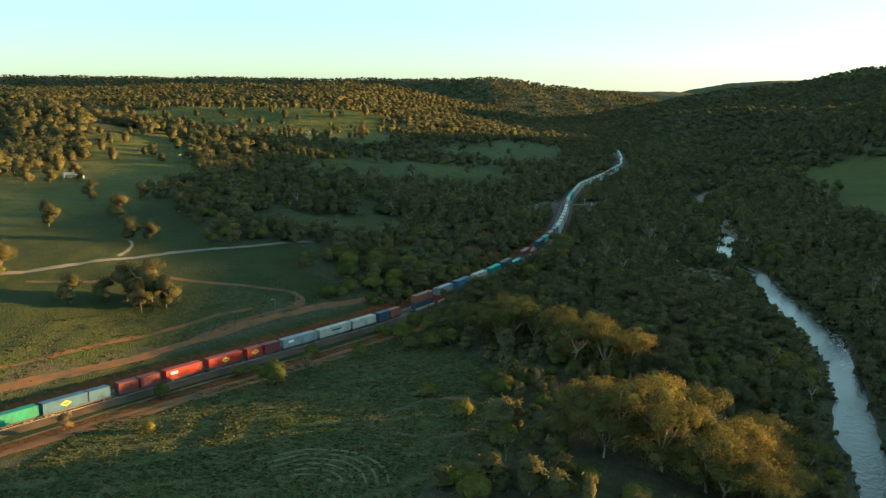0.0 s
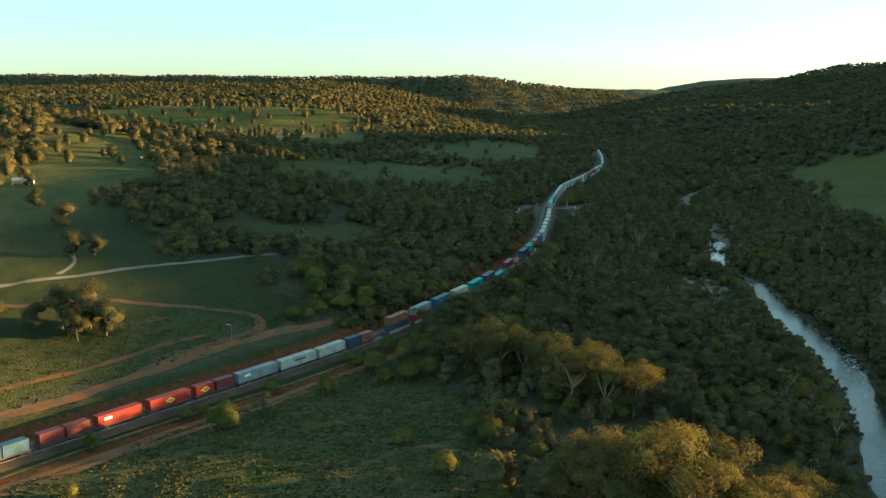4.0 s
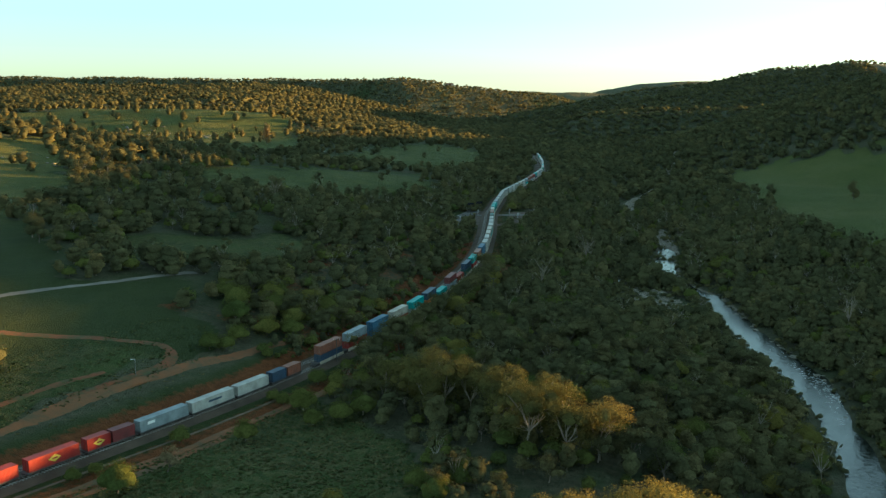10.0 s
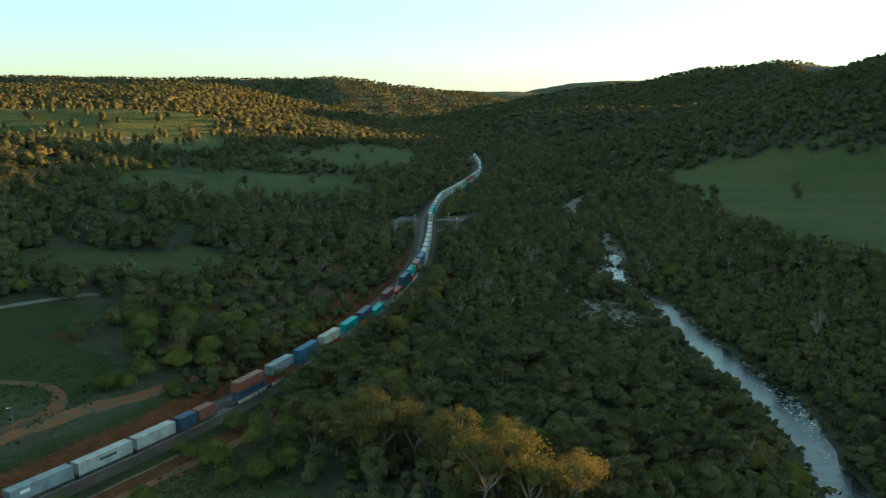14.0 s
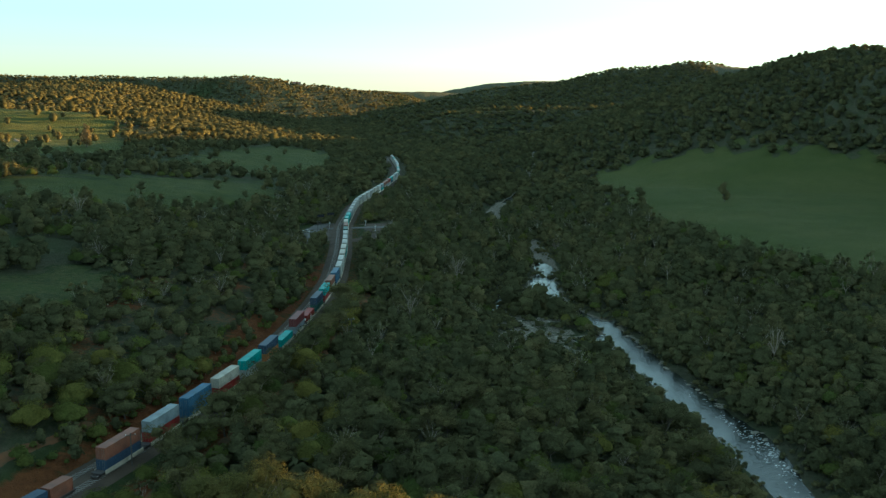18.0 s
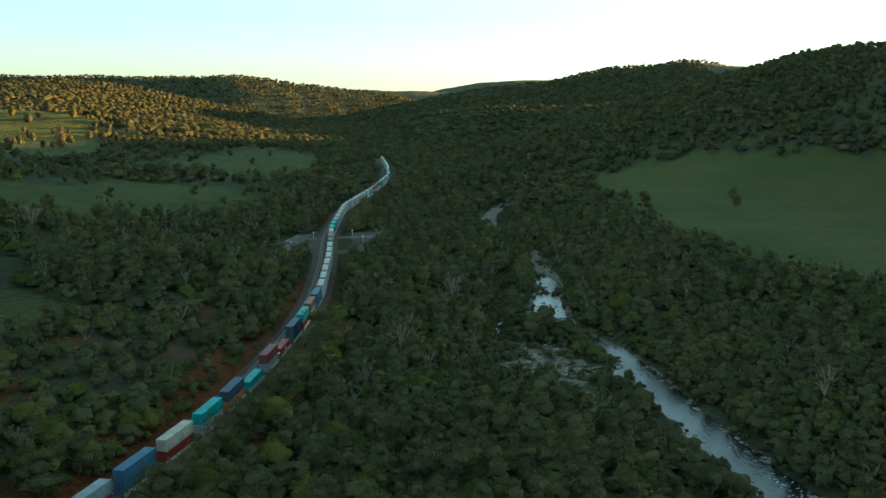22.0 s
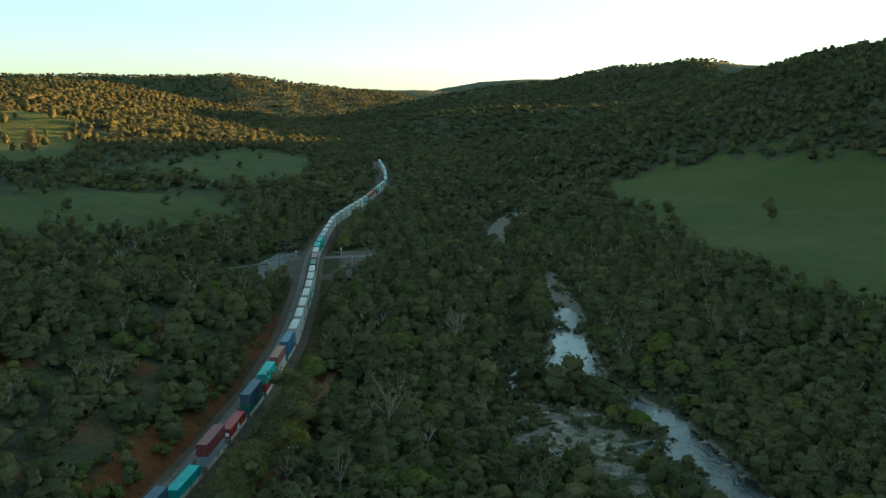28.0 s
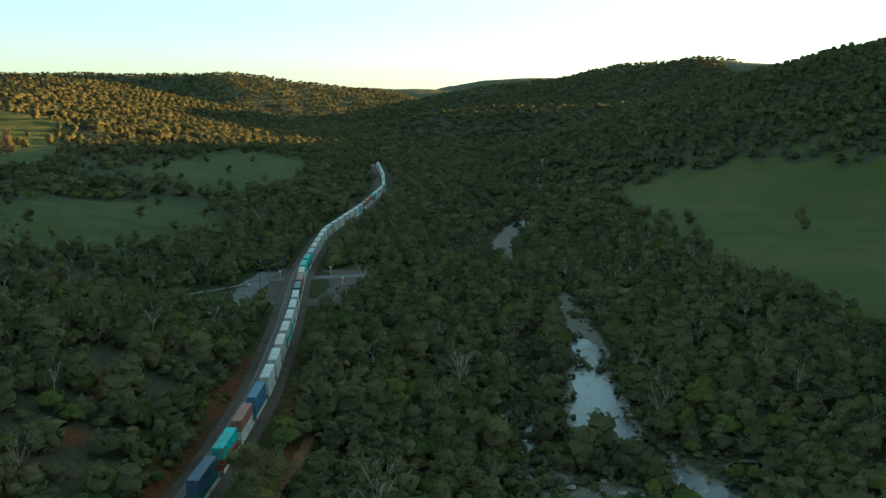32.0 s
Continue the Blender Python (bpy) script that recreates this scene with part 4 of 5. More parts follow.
for x, y, h in ((-200, 249, 10), (-238, 259, 12), (-242, 266, 11), (-281, 339, 12), (-234, 332, 11), (-226, 335, 9), (-314, 412, 11), (-270, 376, 12), (-278, 382, 9), (-394, 457, 13),
                (-385, 468, 11), (-300, 440, 10), (-245, 395, 9), (-255, 405, 11), (-230, 385, 9), (-408, 520, 10), (-388, 500, 8)):
    single_tree("full_gum", x, y, 1.15 * h, "lone spreading gum standing in green paddock", 1.12, "scattered paddock trees")
for x, y, w in ((-113, 224, 8.8), (-113, 252, 5.3), (-125.5, 227.5, 4.2), (-123, 232, 3.6), (-98, 256, 6.7), (-102, 285, 4.2), (-98, 282, 4.6), (-91, 278, 8.5), (-94, 300, 6.5), (-89, 314, 5.5),
                (-137, 205, 5.0), (-126, 182, 3.6), (-47, 231, 7.0), (-53, 211, 6.2), (-40, 196, 6.2), (-67, 226, 5.0), (-39, 165, 8.5), (-52, 237, 6.5), (-43, 240, 7.0), (-85, 268, 6.0), (-79, 272, 7.0)):
    single_tree("dome", x, y, 0.9 * w, "round yellow-green wattle bush on open grass", 1.12, "meadow wattles")
for x, y, w in ((-115, 315, 3.8), (-132, 311, 7.0), (-128, 314, 6.5)):
    single_tree("dome", x, y, 0.95 * w, "dark rounded wattle beside the dirt road", 1.1, "roadside wattles")
for x, y, h in ((-108, 236, 6.4), (-146, 176, 5.6)):
    single_tree("dry", x, y, h, "small dry bush with sparse straw-coloured leaves", 1.05)
single_tree("poplar", -405, 1072, 25, "tall pale poplar glowing in low sun", 1.3)
for x, y, h in ((-300, 700, 7), (-262, 712, 6), (-236, 742, 8), (-215, 720, 5), (-196, 790, 8), (-171, 770, 6), (-166, 812, 7), (-205, 850, 6), (-270, 790, 6), (-182, 742, 5),
                (-240, 1020, 8), (-205, 1010, 7), (-222, 1110, 8), (-262, 1180, 9), (-180, 1060, 7), (-230, 1250, 8), (-272, 1060, 9)):
    single_tree("full_gum", x, y, h, "dark low tree on shaded green pasture", 1.25, "pasture trees")
single_tree("full_gum", 184, 812, 17, "lone dark tree standing in the east field", 0.75)
single_tree("full_gum", 128, 850, 11, "dark tree at the edge of the east field", 1.2)
for x, y, h in ((-208, 572, 17), (-172, 500, 13), (-40, 463, 17), (-22, 560, 18), (-20, 566, 15), (80, 420, 17)):
    single_tree("bare", x, y, h, "pale leafless gum rising above the wood")
for x, y, h in ((-128, 324, 6), (-122, 333, 7), (-135, 338, 8), (-115, 338, 6.5), (-118, 348, 7), (-108, 352, 6.5), (-126, 352, 8), (-104, 361, 7), (-112, 366, 7.5), (-140, 352, 8), (-132, 364, 8),
                (-86, 290, 5), (-80, 297, 6), (-88, 300, 5), (-75, 305, 7), (-82, 310, 5.5)):
    single_tree("dome", x, y, 1.15 * h, "rounded green wattle beside the railway", 1.15, "railway wattles")

for y in (560, 574, 588):
    single_tree("gum", float(rail_x(y)) + 10.5, y, 10.5, "leafy tree crowding the railway cutting", 1.1, "trees along the railway")
for k in range(26):
    y = 322 + 6.0 * k
    h, off = tree_rng.uniform(8.5, 13) + (2.0 if 385 < y < 475 else 0), tree_rng.uniform(10.5, 15)
    single_tree(("gum", "gum", "dome")[k % 3], float(rail_x(y)) + off, y, h * (0.75 if k % 3 == 2 else 1), "leafy tree crowding the railway cutting", 1.2, "trees along the railway")

# the nearest woodland stands tree by tree
ex, ey = scatter(-150, 105, 176, 470, 9.5, 11, lambda x, y: wooded(x, y) & in_view(x, y, 120, 22, 10) & ~((x < -118) & (y < 345)) & (np.hypot(x - 1, (y - 204) * 1.15) > 27) & ~((np.hypot(x + 45, y - 275) < 24)))
order = np.argsort(ey + 0.2 * np.abs(ex + 60))[:270]
for k in order:
    kind = ("gum", "gum", "dome", "gum", "dome", "gum", "gum", "dome", "gum", "dome", "gum", "gum", "dome", "gum", "dome", "gum", "gum", "dome")[tree_rng.randint(18)]
    h = {"gum": tree_rng.uniform(7, 11.5), "dome": tree_rng.uniform(4.5, 7), "bare": tree_rng.uniform(9, 14)}[kind]
    h *= 0.6 if ey[k] < 255 and ex[k] < 25 else 1.0
    text = {"gum": "olive-green gum in dense valley woodland", "dome": "rounded green wattle in valley woodland", "bare": "dead pale tree among dense woodland"}[kind]
    single_tree(kind, float(ex[k]), float(ey[k]), h, text, tree_rng.uniform(1.0, 1.35), "valley woodland trees")
taken = np.stack([ex[order], ey[order]], -1)


def free_spot(x, y, reach=4.5):
    near = np.zeros(len(x), bool)
    for tx, ty in taken:
        near |= np.hypot(x - tx, y - ty) < reach
    return ~near & (np.hypot(x - 1, (y - 204) * 1.15) > 27)


ax, ay = scatter(-150, 130, 170, 520, 5.6, 12, lambda x, y: wooded(x, y) & in_view(x, y, 110, 24, 10))
keep = free_spot(ax, ay) & ~((ax < -118) & (ay < 345)) & ~red_slope(ax, ay)
wood("near_woodland", ax[keep], ay[keep], 7.4, BANKS, 250, 1, "dense olive-green gum and wattle woodland beside the river", sides=4, detail=1, spread=1.1)
bx, by = scatter(-420, 330, 500, 860, 7.3, 13, lambda x, y: wooded(x, y) & parkland(x, y) & ~red_slope(x, y) & in_view(x, y, 150, 27, 6))
wood("valley_woodland", bx, by, 9.6, BANKS, 170, 2, "dark olive woodland covering the valley floor", cores=7, spread=1.08)
ux, uy = scatter(-170, 230, 300, 800, 5.4, 24, lambda x, y: wooded(x, y) & ~red_slope(x, y) & in_view(x, y, 200, 26, 0))
wood("understorey", ux, uy, 4.8, [("dome", 1.0, 1.0, 1)], 12, 12, "grey-green understorey shrubs beneath the valley gums", cores=2, spread=1.2)
lx, ly = scatter(-420, -125, 320, 520, 6.6, 23, lambda x, y: wooded(x, y) & parkland(x, y) & in_view(x, y, 0, 20, 26) & ((x < -150) | (y > 520)))
wood("hillside_woodland", lx, ly, 9.0, GUMS, 130, 5, "gum woodland bordering the paddocks", spread=1.2)
cx, cy = scatter(-950, 700, 860, 1500, 10.5, 14, lambda x, y: wooded(x, y) & parkland(x, y) & in_view(x, y, 0, 28, 18))
wood("far_woodland", cx, cy, 9.6, FAR, 46, 3, "gum woodland on the lower hills", cores=3, spread=1.3)
kx, ky = scatter(-950, -420, 500, 1500, 37, 15, lambda x, y: open_land(x, y, ("knoll", "paddock")) & in_view(x, y, 0, 28, 20) & (x < -385))
wood("knoll_trees", kx, ky, 12.5, [("gum", 1.0, 1.0, 1)], 120, 6, "scattered sunlit gums on a grassy knoll", spread=1.2)
wx_, wy_ = scatter(-1000, -400, 480, 860, 9.0, 16, lambda x, y: wooded(x, y) & parkland(x, y) & in_view(x, y, 0, 28, 20))
wood("west_woodland", wx_, wy_, 13.0, FAR, 80, 7, "sunlit gum woodland on the western slope", spread=1.25)
dx, dy = scatter(-1500, 700, 1500, 2760, 14, 17, lambda x, y: in_view(x, y, 0, 28, 17) & wooded(x, y) & (waves(x, y, 60, 75) > -0.9))
wood("distant_woodland", dx, dy, 9.5, FAR, 9, 4, "distant gum woodland on hills in evening light", cores=2, spread=1.8)
ox, oy = scatter(-2700, 900, 1900, 3420, 15, 18, lambda x, y: in_view(x, y, 0, 28, 17) & ((x < -1500) | (y > 2760)))
wood("plateau_woodland", ox, oy, 8.0, FAR, 5, 5, "dense woodland on the far plateau", cores=1, spread=2.0)


# ---- the train ----
def corrugated(L, W, H, pitch=0.28, deep=0.04):
    """The four corrugated walls of a container, open above and below."""
    ys = np.arange(-L / 2, L / 2 + 0.001, pitch / 2)
    ring = []
    for k, y in enumerate(ys):
        ring.append((W / 2 - (deep if k % 2 else 0), y))
    xs = np.arange(W / 2 - pitch, -W / 2 + pitch / 2, -pitch / 2)
    for k, x in enumerate(xs):
        ring.append((x, L / 2 - (deep if k % 2 else 0)))
    for k, y in enumerate(ys[::-1]):
        ring.append((-W / 2 + (deep if k % 2 else 0), y))
    bm = bmesh.new()
    lo = [bm.verts.new((x, y, 0.12)) for x, y in ring]
    hi = [bm.verts.new((x, y, H - 0.08)) for x, y in ring]
    for k in range(len(ring) - 1):
        bm.faces.new((lo[k], lo[k + 1], hi[k + 1], hi[k]))
    bm.faces.new((lo[-1], lo[0], hi[0], hi[-1]))
    return bm


def container_master(length, height, color, mark):
    L, W, H = length, 2.44, height
    paint = M_PAINT[color]
    ob = new("container")
    part("wall", corrugated(L - 0.2, W - 0.06, H), paint, ob)
    part("roof", box(bmesh.new(), 0, 0, H - 0.05, W - 0.04, L - 0.06, 0.06, 0.01), paint, ob)
    part("floor", boxed(0, 0, 0.09, W - 0.06, L - 0.08, 0.14), M_UNDER, ob)
    for sx in (-1, 1):
        for sy in (-1, 1):
            part("corner_post", boxed(sx * (W / 2 - 0.08), sy * (L / 2 - 0.08), H / 2, 0.16, 0.16, H), paint, ob)
        part("top_rail", boxed(sx * (W / 2 - 0.05), 0, H - 0.07, 0.1, L - 0.3, 0.12), paint, ob)
        part("bottom_rail", boxed(sx * (W / 2 - 0.05), 0, 0.08, 0.1, L - 0.3, 0.16), paint, ob)
        d = part("door", boxed(sx * (W / 4 - 0.03), -L / 2 + 0.05, H / 2, W / 2 - 0.14, 0.06, H - 0.2, 0.01), paint, ob)
        for dx in (-0.22, 0.22):
            part("lock_rod", rod(bmesh.new(), (sx * W / 4 + dx, -L / 2 - 0.01, 0.25), (sx * W / 4 + dx, -L / 2 - 0.01, H - 0.25), 0.025, 6), M_STEEL, d)
    if mark == "diamond":
        for sx in (-1, 1):
            bm = bmesh.new()
            bmesh.ops.create_cube(bm, size=1, matrix=Matrix.Translation((sx * (W / 2 + 0.01), 0, H / 2)) @ Matrix.Diagonal((0.03, 2.2, 1.2, 1)) @ Matrix.Rotation(radians(45), 4, "X"))
            part("emblem", bm, M_YELLOW, ob, "yellow painted diamond")
            part("lettering_bar", boxed(sx * (W / 2 + 0.02), 0, H / 2, 0.03, 1.3, 0.34), M_PAINT["red"], ob)
    elif mark == "bar":
        for sx in (-1, 1):
            part("lettering_bar", boxed(sx * (W / 2 + 0.012), 0.5, H * 0.58, 0.02, 4.6, 0.55), M_PAINT["navy"], ob)
    elif mark == "light":
        for sx in (-1, 1):
            part("lettering_bar", boxed(sx * (W / 2 + 0.012), -L * 0.28, H * 0.62, 0.02, 2.2, 0.7), M_WHITE, ob)
    elif mark == "triangle":
        for sx in (-1, 1):
            bm = bmesh.new()
            bmesh.ops.create_cone(bm, cap_ends=True, segments=3, radius1=1.0, radius2=1.0, depth=0.03,
                                  matrix=Matrix.Translation((sx * (W / 2 + 0.01), 0, H / 2 - 0.1)) @ Matrix.Rotation(radians(90), 4, "Y") @ Matrix.Rotation(radians(90), 4, "Z"))
            part("emblem", bm, M_WHITE, ob, "white painted triangle")
        part("emblem", boxed(0.35, -L / 2 - 0.03, H * 0.5, 0.8, 0.02, 0.8), M_WHITE, ob)
    return ob


def bogie(parent, y, r=0.42):
    b = part("bogie", boxed(0, y, 0.5, 1.9, 2.6, 0.35, 0.05), M_UNDER, parent)
    for dy in (-0.9, 0.9):
        for sx in (-0.76, 0.76):
            part("wheel", rod(bmesh.new(), (sx - 0.07, y + dy, r), (sx + 0.07, y + dy, r), r, 14), M_STEEL, b)


def flat_wagon_master(L):
    ob = new("flat_wagon")
    part("deck", boxed(0, 0, 0.98, 2.5, L, 0.12, 0.02), M_UNDER, ob)
    part("centre_sill", boxed(0, 0, 0.78, 0.5, L - 0.4, 0.34), M_UNDER, ob)
    for sx in (-1, 1):
        part("side_sill", boxed(sx * 1.2, 0, 0.86, 0.12, L - 0.3, 0.3, 0.02), M_UNDER, ob)
        part("coupler", boxed(0, sx * (L / 2 + 0.2), 0.85, 0.25, 0.6, 0.25), M_UNDER, ob)
        bogie(ob, sx * (L / 2 - 2.0))
    return ob


def well_wagon_master(L):
    ob = new("well_wagon")
    part("well_floor", boxed(0, 0, 0.42, 2.4, L - 3.6, 0.12), M_UNDER, ob)
    for sx in (-1, 1):
        part("side_sill", box(bmesh.new(), sx * 1.36, 0, 0.85, 0.14, L - 2.6, 0.95, 0.03), M_SILL, ob, "buff-painted steel side sill")
        part("end_platform", boxed(0, sx * (L / 2 - 0.85), 1.0, 2.5, 1.7, 0.16, 0.02), M_UNDER, ob)
        part("coupler", boxed(0, sx * (L / 2 + 0.15), 0.85, 0.25, 0.5, 0.25), M_UNDER, ob)
        bogie(ob, sx * (L / 2 - 0.6))
    return ob


arc_y = np.arange(60, 1400, 0.5)
arc_s = np.concatenate([[0], np.cumsum(np.hypot(np.diff(rail_x(arc_y)), np.diff(arc_y)))])
arc_s = arc_s - np.interp(100, arc_y, arc_s)


def on_rail(s):
    y = float(np.interp(s, arc_s, arc_y))
    a = math.atan2(-(float(rail_x(y + 3)) - float(rail_x(y - 3))), 6.0)
    return Matrix.Translation((float(rail_x(y)), y, float(rail_z(y)))) @ Matrix.Rotation(a, 4, "Z")


built = {}


def place(key, make, m, label, category, group):
    if key not in built:
        built[key] = tagged(make(), label, category, group)
        built[key].matrix_world = m
        return built[key]
    return copy_thing(built[key], m)


def load(length, color, mark, s, up, height=2.75):
    word = {6.06: "short", 12.19: "forty-foot", 14.63: "long"}[length]
    extra = {"diamond": " with yellow diamond emblem", "bar": " with dark lettering bar", "light": " with pale lettering patch", "triangle": " with white triangle emblem"}.get(mark, "")
    label = f"{word} {color} corrugated container{extra} on a wagon"
    place(("box", length, color, mark, height), lambda: container_master(length, height, color, mark), on_rail(s) @ Matrix.Translation((0, 0, up)), label, "container", "containers of the train")


LEN = {2: 6.06, 4: 12.19, 5: 14.63}
# flat wagons from the lower valley: start along the line, wagon length, loads as (offset, size, colour, mark)
FLATS = [(22, 20, ((0.3, 4, "white", "bar"), (13, 2, "maroon", ""))), (43, 20, ((0.4, 4, "red", "light"), (13.2, 2, "brown", ""))), (64.5, 21, ((0.4, 2, "white", ""), (7.0, 5, "green", "light"))),
         (87, 20, ((0.3, 4, "blue", "diamond"), (12.8, 2, "blue", ""))), (108, 14, ((0.4, 2, "maroon", ""), (7.0, 2, "maroon", ""))), (122.6, 13.6, ((0.6, 4, "red", "light"),)),
         (137, 13.6, ((0.8, 4, "red", "diamond"),)), (151.5, 14, ((0.5, 2, "red", "diamond"), (7.2, 2, "maroon", ""))), (165.9, 15.4, ((0.4, 5, "grey", "light"),)),
         (181.8, 15.4, ((0.4, 5, "white", "bar"),)), (197.6, 13.2, ((0.5, 4, "white", ""),)), (211.4, 14.2, ((0.6, 2, "navy", ""), (7.3, 2, "brown", "")))]
for start, length, loads in FLATS:
    place(("flat", length), lambda: flat_wagon_master(length), on_rail(start + length / 2), "dark steel flat wagon standing on the rails", "wagon", "wagons of the train")
    for off, size, color, mark in loads:
        load(LEN[size], color, mark, start + off + LEN[size] / 2, 1.05)
# double-stacked well wagons
STACKS = [("brown", "navy"), ("grey", "red"), ("blue", "blue"), ("cream", "red"), ("teal", "white"), ("navy", "orange"), ("teal", ""), ("maroon", "grey"), ("red*", ""), ("navy", "dark green"), ("teal", "red"), ("brown", "white"), ("blue", "blue"), ("white", "white"), ("white", "white"), ("cream", "white"), ("cream", "teal"),
          ("white", "teal"), ("white", "white"), ("white", "white"), ("dark green", "dark green"), ("brown", "brown"), ("cream", "grey"), ("teal", "teal"), ("teal", "dark green"), ("grey", "grey"),
          ("white", "white"), ("white", "white"), ("white", "white"), ("white", "white"), ("white", "cream"), ("white", "white"), ("white", "white"), ("white", "white"), ("cream", "white"),
          ("white", "white"), ("grey", "teal"), ("brown", "white"), ("brown", "grey"), ("red", "white"), ("teal", "navy"), ("white", "white"), ("grey", "white"), ("white", "white"), ("green", "white"),
          ("white", "grey"), ("white", "white"), ("teal", "white"), ("white", "white"), ("white", "red"), ("white", "white"), ("grey", "white"), ("white", "white"), ("white", "white"), ("cream", "white"),
          ("white", "white"), ("teal", "white"), ("white", "white"), ("white", "white"), ("white", "white")]
for k, (top, low) in enumerate(STACKS):
    s0 = 240.75 + 16.35 * k
    place("well", lambda: well_wagon_master(15.9), on_rail(s0), "low well wagon with buff side sills under containers", "wagon", "wagons of the train")
    if not low:
        load(LEN[4], top.rstrip("*"), "triangle" if top.endswith("*") else "", s0, 0.5, 2.75)
        continue
    load(LEN[4], low, "", s0, 0.5, 2.75)
    load(LEN[4], top, "bar" if top in ("white", "blue") and k % 3 == 0 else "", s0, 3.28, 2.75)


# ---- the crossing ----
def solar_pole(x, y, turn, label):
    ob = tagged(new("solar_mast"), label, "solar panel")
    part("pole", rod(bmesh.new(), (0, 0, -0.2), (0, 0, 8.0), 0.14, 10, 0.1), M_POLE, ob)
    tilt = Matrix.Rotation(radians(-40), 4, "X")
    part("frame", boxed(0, 0, 8.0, 4.6, 0.1, 0.12, turn=tilt), M_STEEL, ob)
    for row in (-0.75, 0.75):
        for k in range(4):
            m = Matrix.Translation((0, 0, 8.1)) @ tilt @ Matrix.Translation((-1.65 + 1.1 * k, row, 0.06))
            bm = bmesh.new()
            bmesh.ops.create_cube(bm, size=1, matrix=m @ Matrix.Diagonal((1.0, 1.4, 0.05, 1)))
            part("panel", bm, M_PANEL, ob)
    ob.matrix_world = Matrix.Translation((x, y, float(land(x, y)))) @ Matrix.Rotation(radians(turn), 4, "Z")


solar_pole(-106, 691, 20, "tall mast carrying tilted solar panels at the crossing")
solar_pole(-101, 700, 20, "tall mast carrying tilted solar panels at the crossing")


def crossing_signal(x, y, turn):
    ob = tagged(new("crossing_signal"), "white railway crossing signal with crossed boards", "crossing signal")
    part("pole", rod(bmesh.new(), (0, 0, -0.2), (0, 0, 3.6), 0.07), M_WHITE, ob)
    for a in (-45, 45):
        part("cross_board", boxed(0, -0.1, 3.3, 1.4, 0.04, 0.2, turn=Matrix.Rotation(radians(a), 4, "Y")), M_WHITE, ob)
    for sx in (-0.35, 0.35):
        part("light_hood", rod(bmesh.new(), (sx, -0.1, 2.4), (sx, -0.32, 2.4), 0.2, 12), M_POLE, ob)
    part("light_bar", boxed(0, -0.06, 2.4, 1.0, 0.06, 0.08), M_WHITE, ob)
    ob.matrix_world = Matrix.Translation((x, y, float(land(x, y)))) @ Matrix.Rotation(radians(turn), 4, "Z")


crossing_signal(-101, 694, 0)
crossing_signal(-79, 702, 180)
crossing_signal(-71, 679, 30)


def power_pole(x, y, h, arms=True):
    ob = tagged(new("power_pole"), "dark timber power pole with a crossarm", "power pole", "power poles")
    part("pole", rod(bmesh.new(), (0, 0, -0.3), (0, 0, h), 0.16, 8, 0.1), M_POLE, ob)
    if arms:
        part("crossarm", boxed(0, 0, h - 0.5, 2.2, 0.12, 0.14), M_POLE, ob)
        for k in (-0.95, 0.0, 0.95):
            part("insulator", rod(bmesh.new(), (k, 0, h - 0.43), (k, 0, h - 0.2), 0.06, 6), M_WHITE, ob)
    ob.matrix_world = Matrix.Translation((x, y, float(land(x, y)))) @ Matrix.Rotation(0.4, 4, "Z")


for x, y, h in ((-104, 664, 8.5), (-62, 470, 9), (-58, 424, 9), (-95, 322, 8)):
    power_pole(x, y, h)


def signal_post(x, y):
    ob = tagged(new("lamp_post"), "thin pale post with a small lamp head", "lamp post")
    part("pole", rod(bmesh.new(), (0, 0, -0.2), (0, 0, 5.0), 0.07, 8, 0.05), M_SLEEPER, ob)
    part("arm", boxed(-0.4, 0, 4.9, 1.0, 0.08, 0.08), M_WHITE, ob)
    part("lamp_head", boxed(-0.9, 0, 4.85, 0.5, 0.3, 0.16, 0.03), M_WHITE, ob)
    ob.matrix_world = Matrix.Translation((x, y, float(land(x, y)))) @ Matrix.Rotation(0.3, 4, "Z")


signal_post(-141, 283)


def parked_car(x, y, turn, paint):
    ob = tagged(new("parked_car"), "white car parked in the sealed yard by the crossing", "car")
    bm = bmesh.new()
    box(bm, 0, 0, 0.62, 1.75, 4.4, 0.62, 0.12)
    part("body", bm, paint, ob)
    bm = bmesh.new()
    made = bmesh.ops.create_cube(bm, size=1, matrix=Matrix.Translation((0, -0.2, 1.18)) @ Matrix.Diagonal((1.6, 2.5, 0.56, 1)))
    for v in made["verts"]:
        if v.co.z > 1.2:
            v.co.x *= 0.8
            v.co.y = -0.2 + (v.co.y + 0.2) * 0.68
    part("cabin", bm, M_DARKGLASS, ob)
    part("roof", boxed(0, -0.2, 1.47, 1.26, 1.66, 0.05, 0.02), paint, ob)
    for sx in (-0.85, 0.85):
        for sy in (-1.35, 1.35):
            part("wheel", rod(bmesh.new(), (sx - 0.1, sy, 0.32), (sx + 0.1, sy, 0.32), 0.32, 12), M_UNDER, ob)
    ob.matrix_world = Matrix.Translation((x, y, float(land(x, y)) + 0.06)) @ Matrix.Rotation(radians(turn), 4, "Z")


parked_car(-113, 676, 70, M_PAINT["white"])


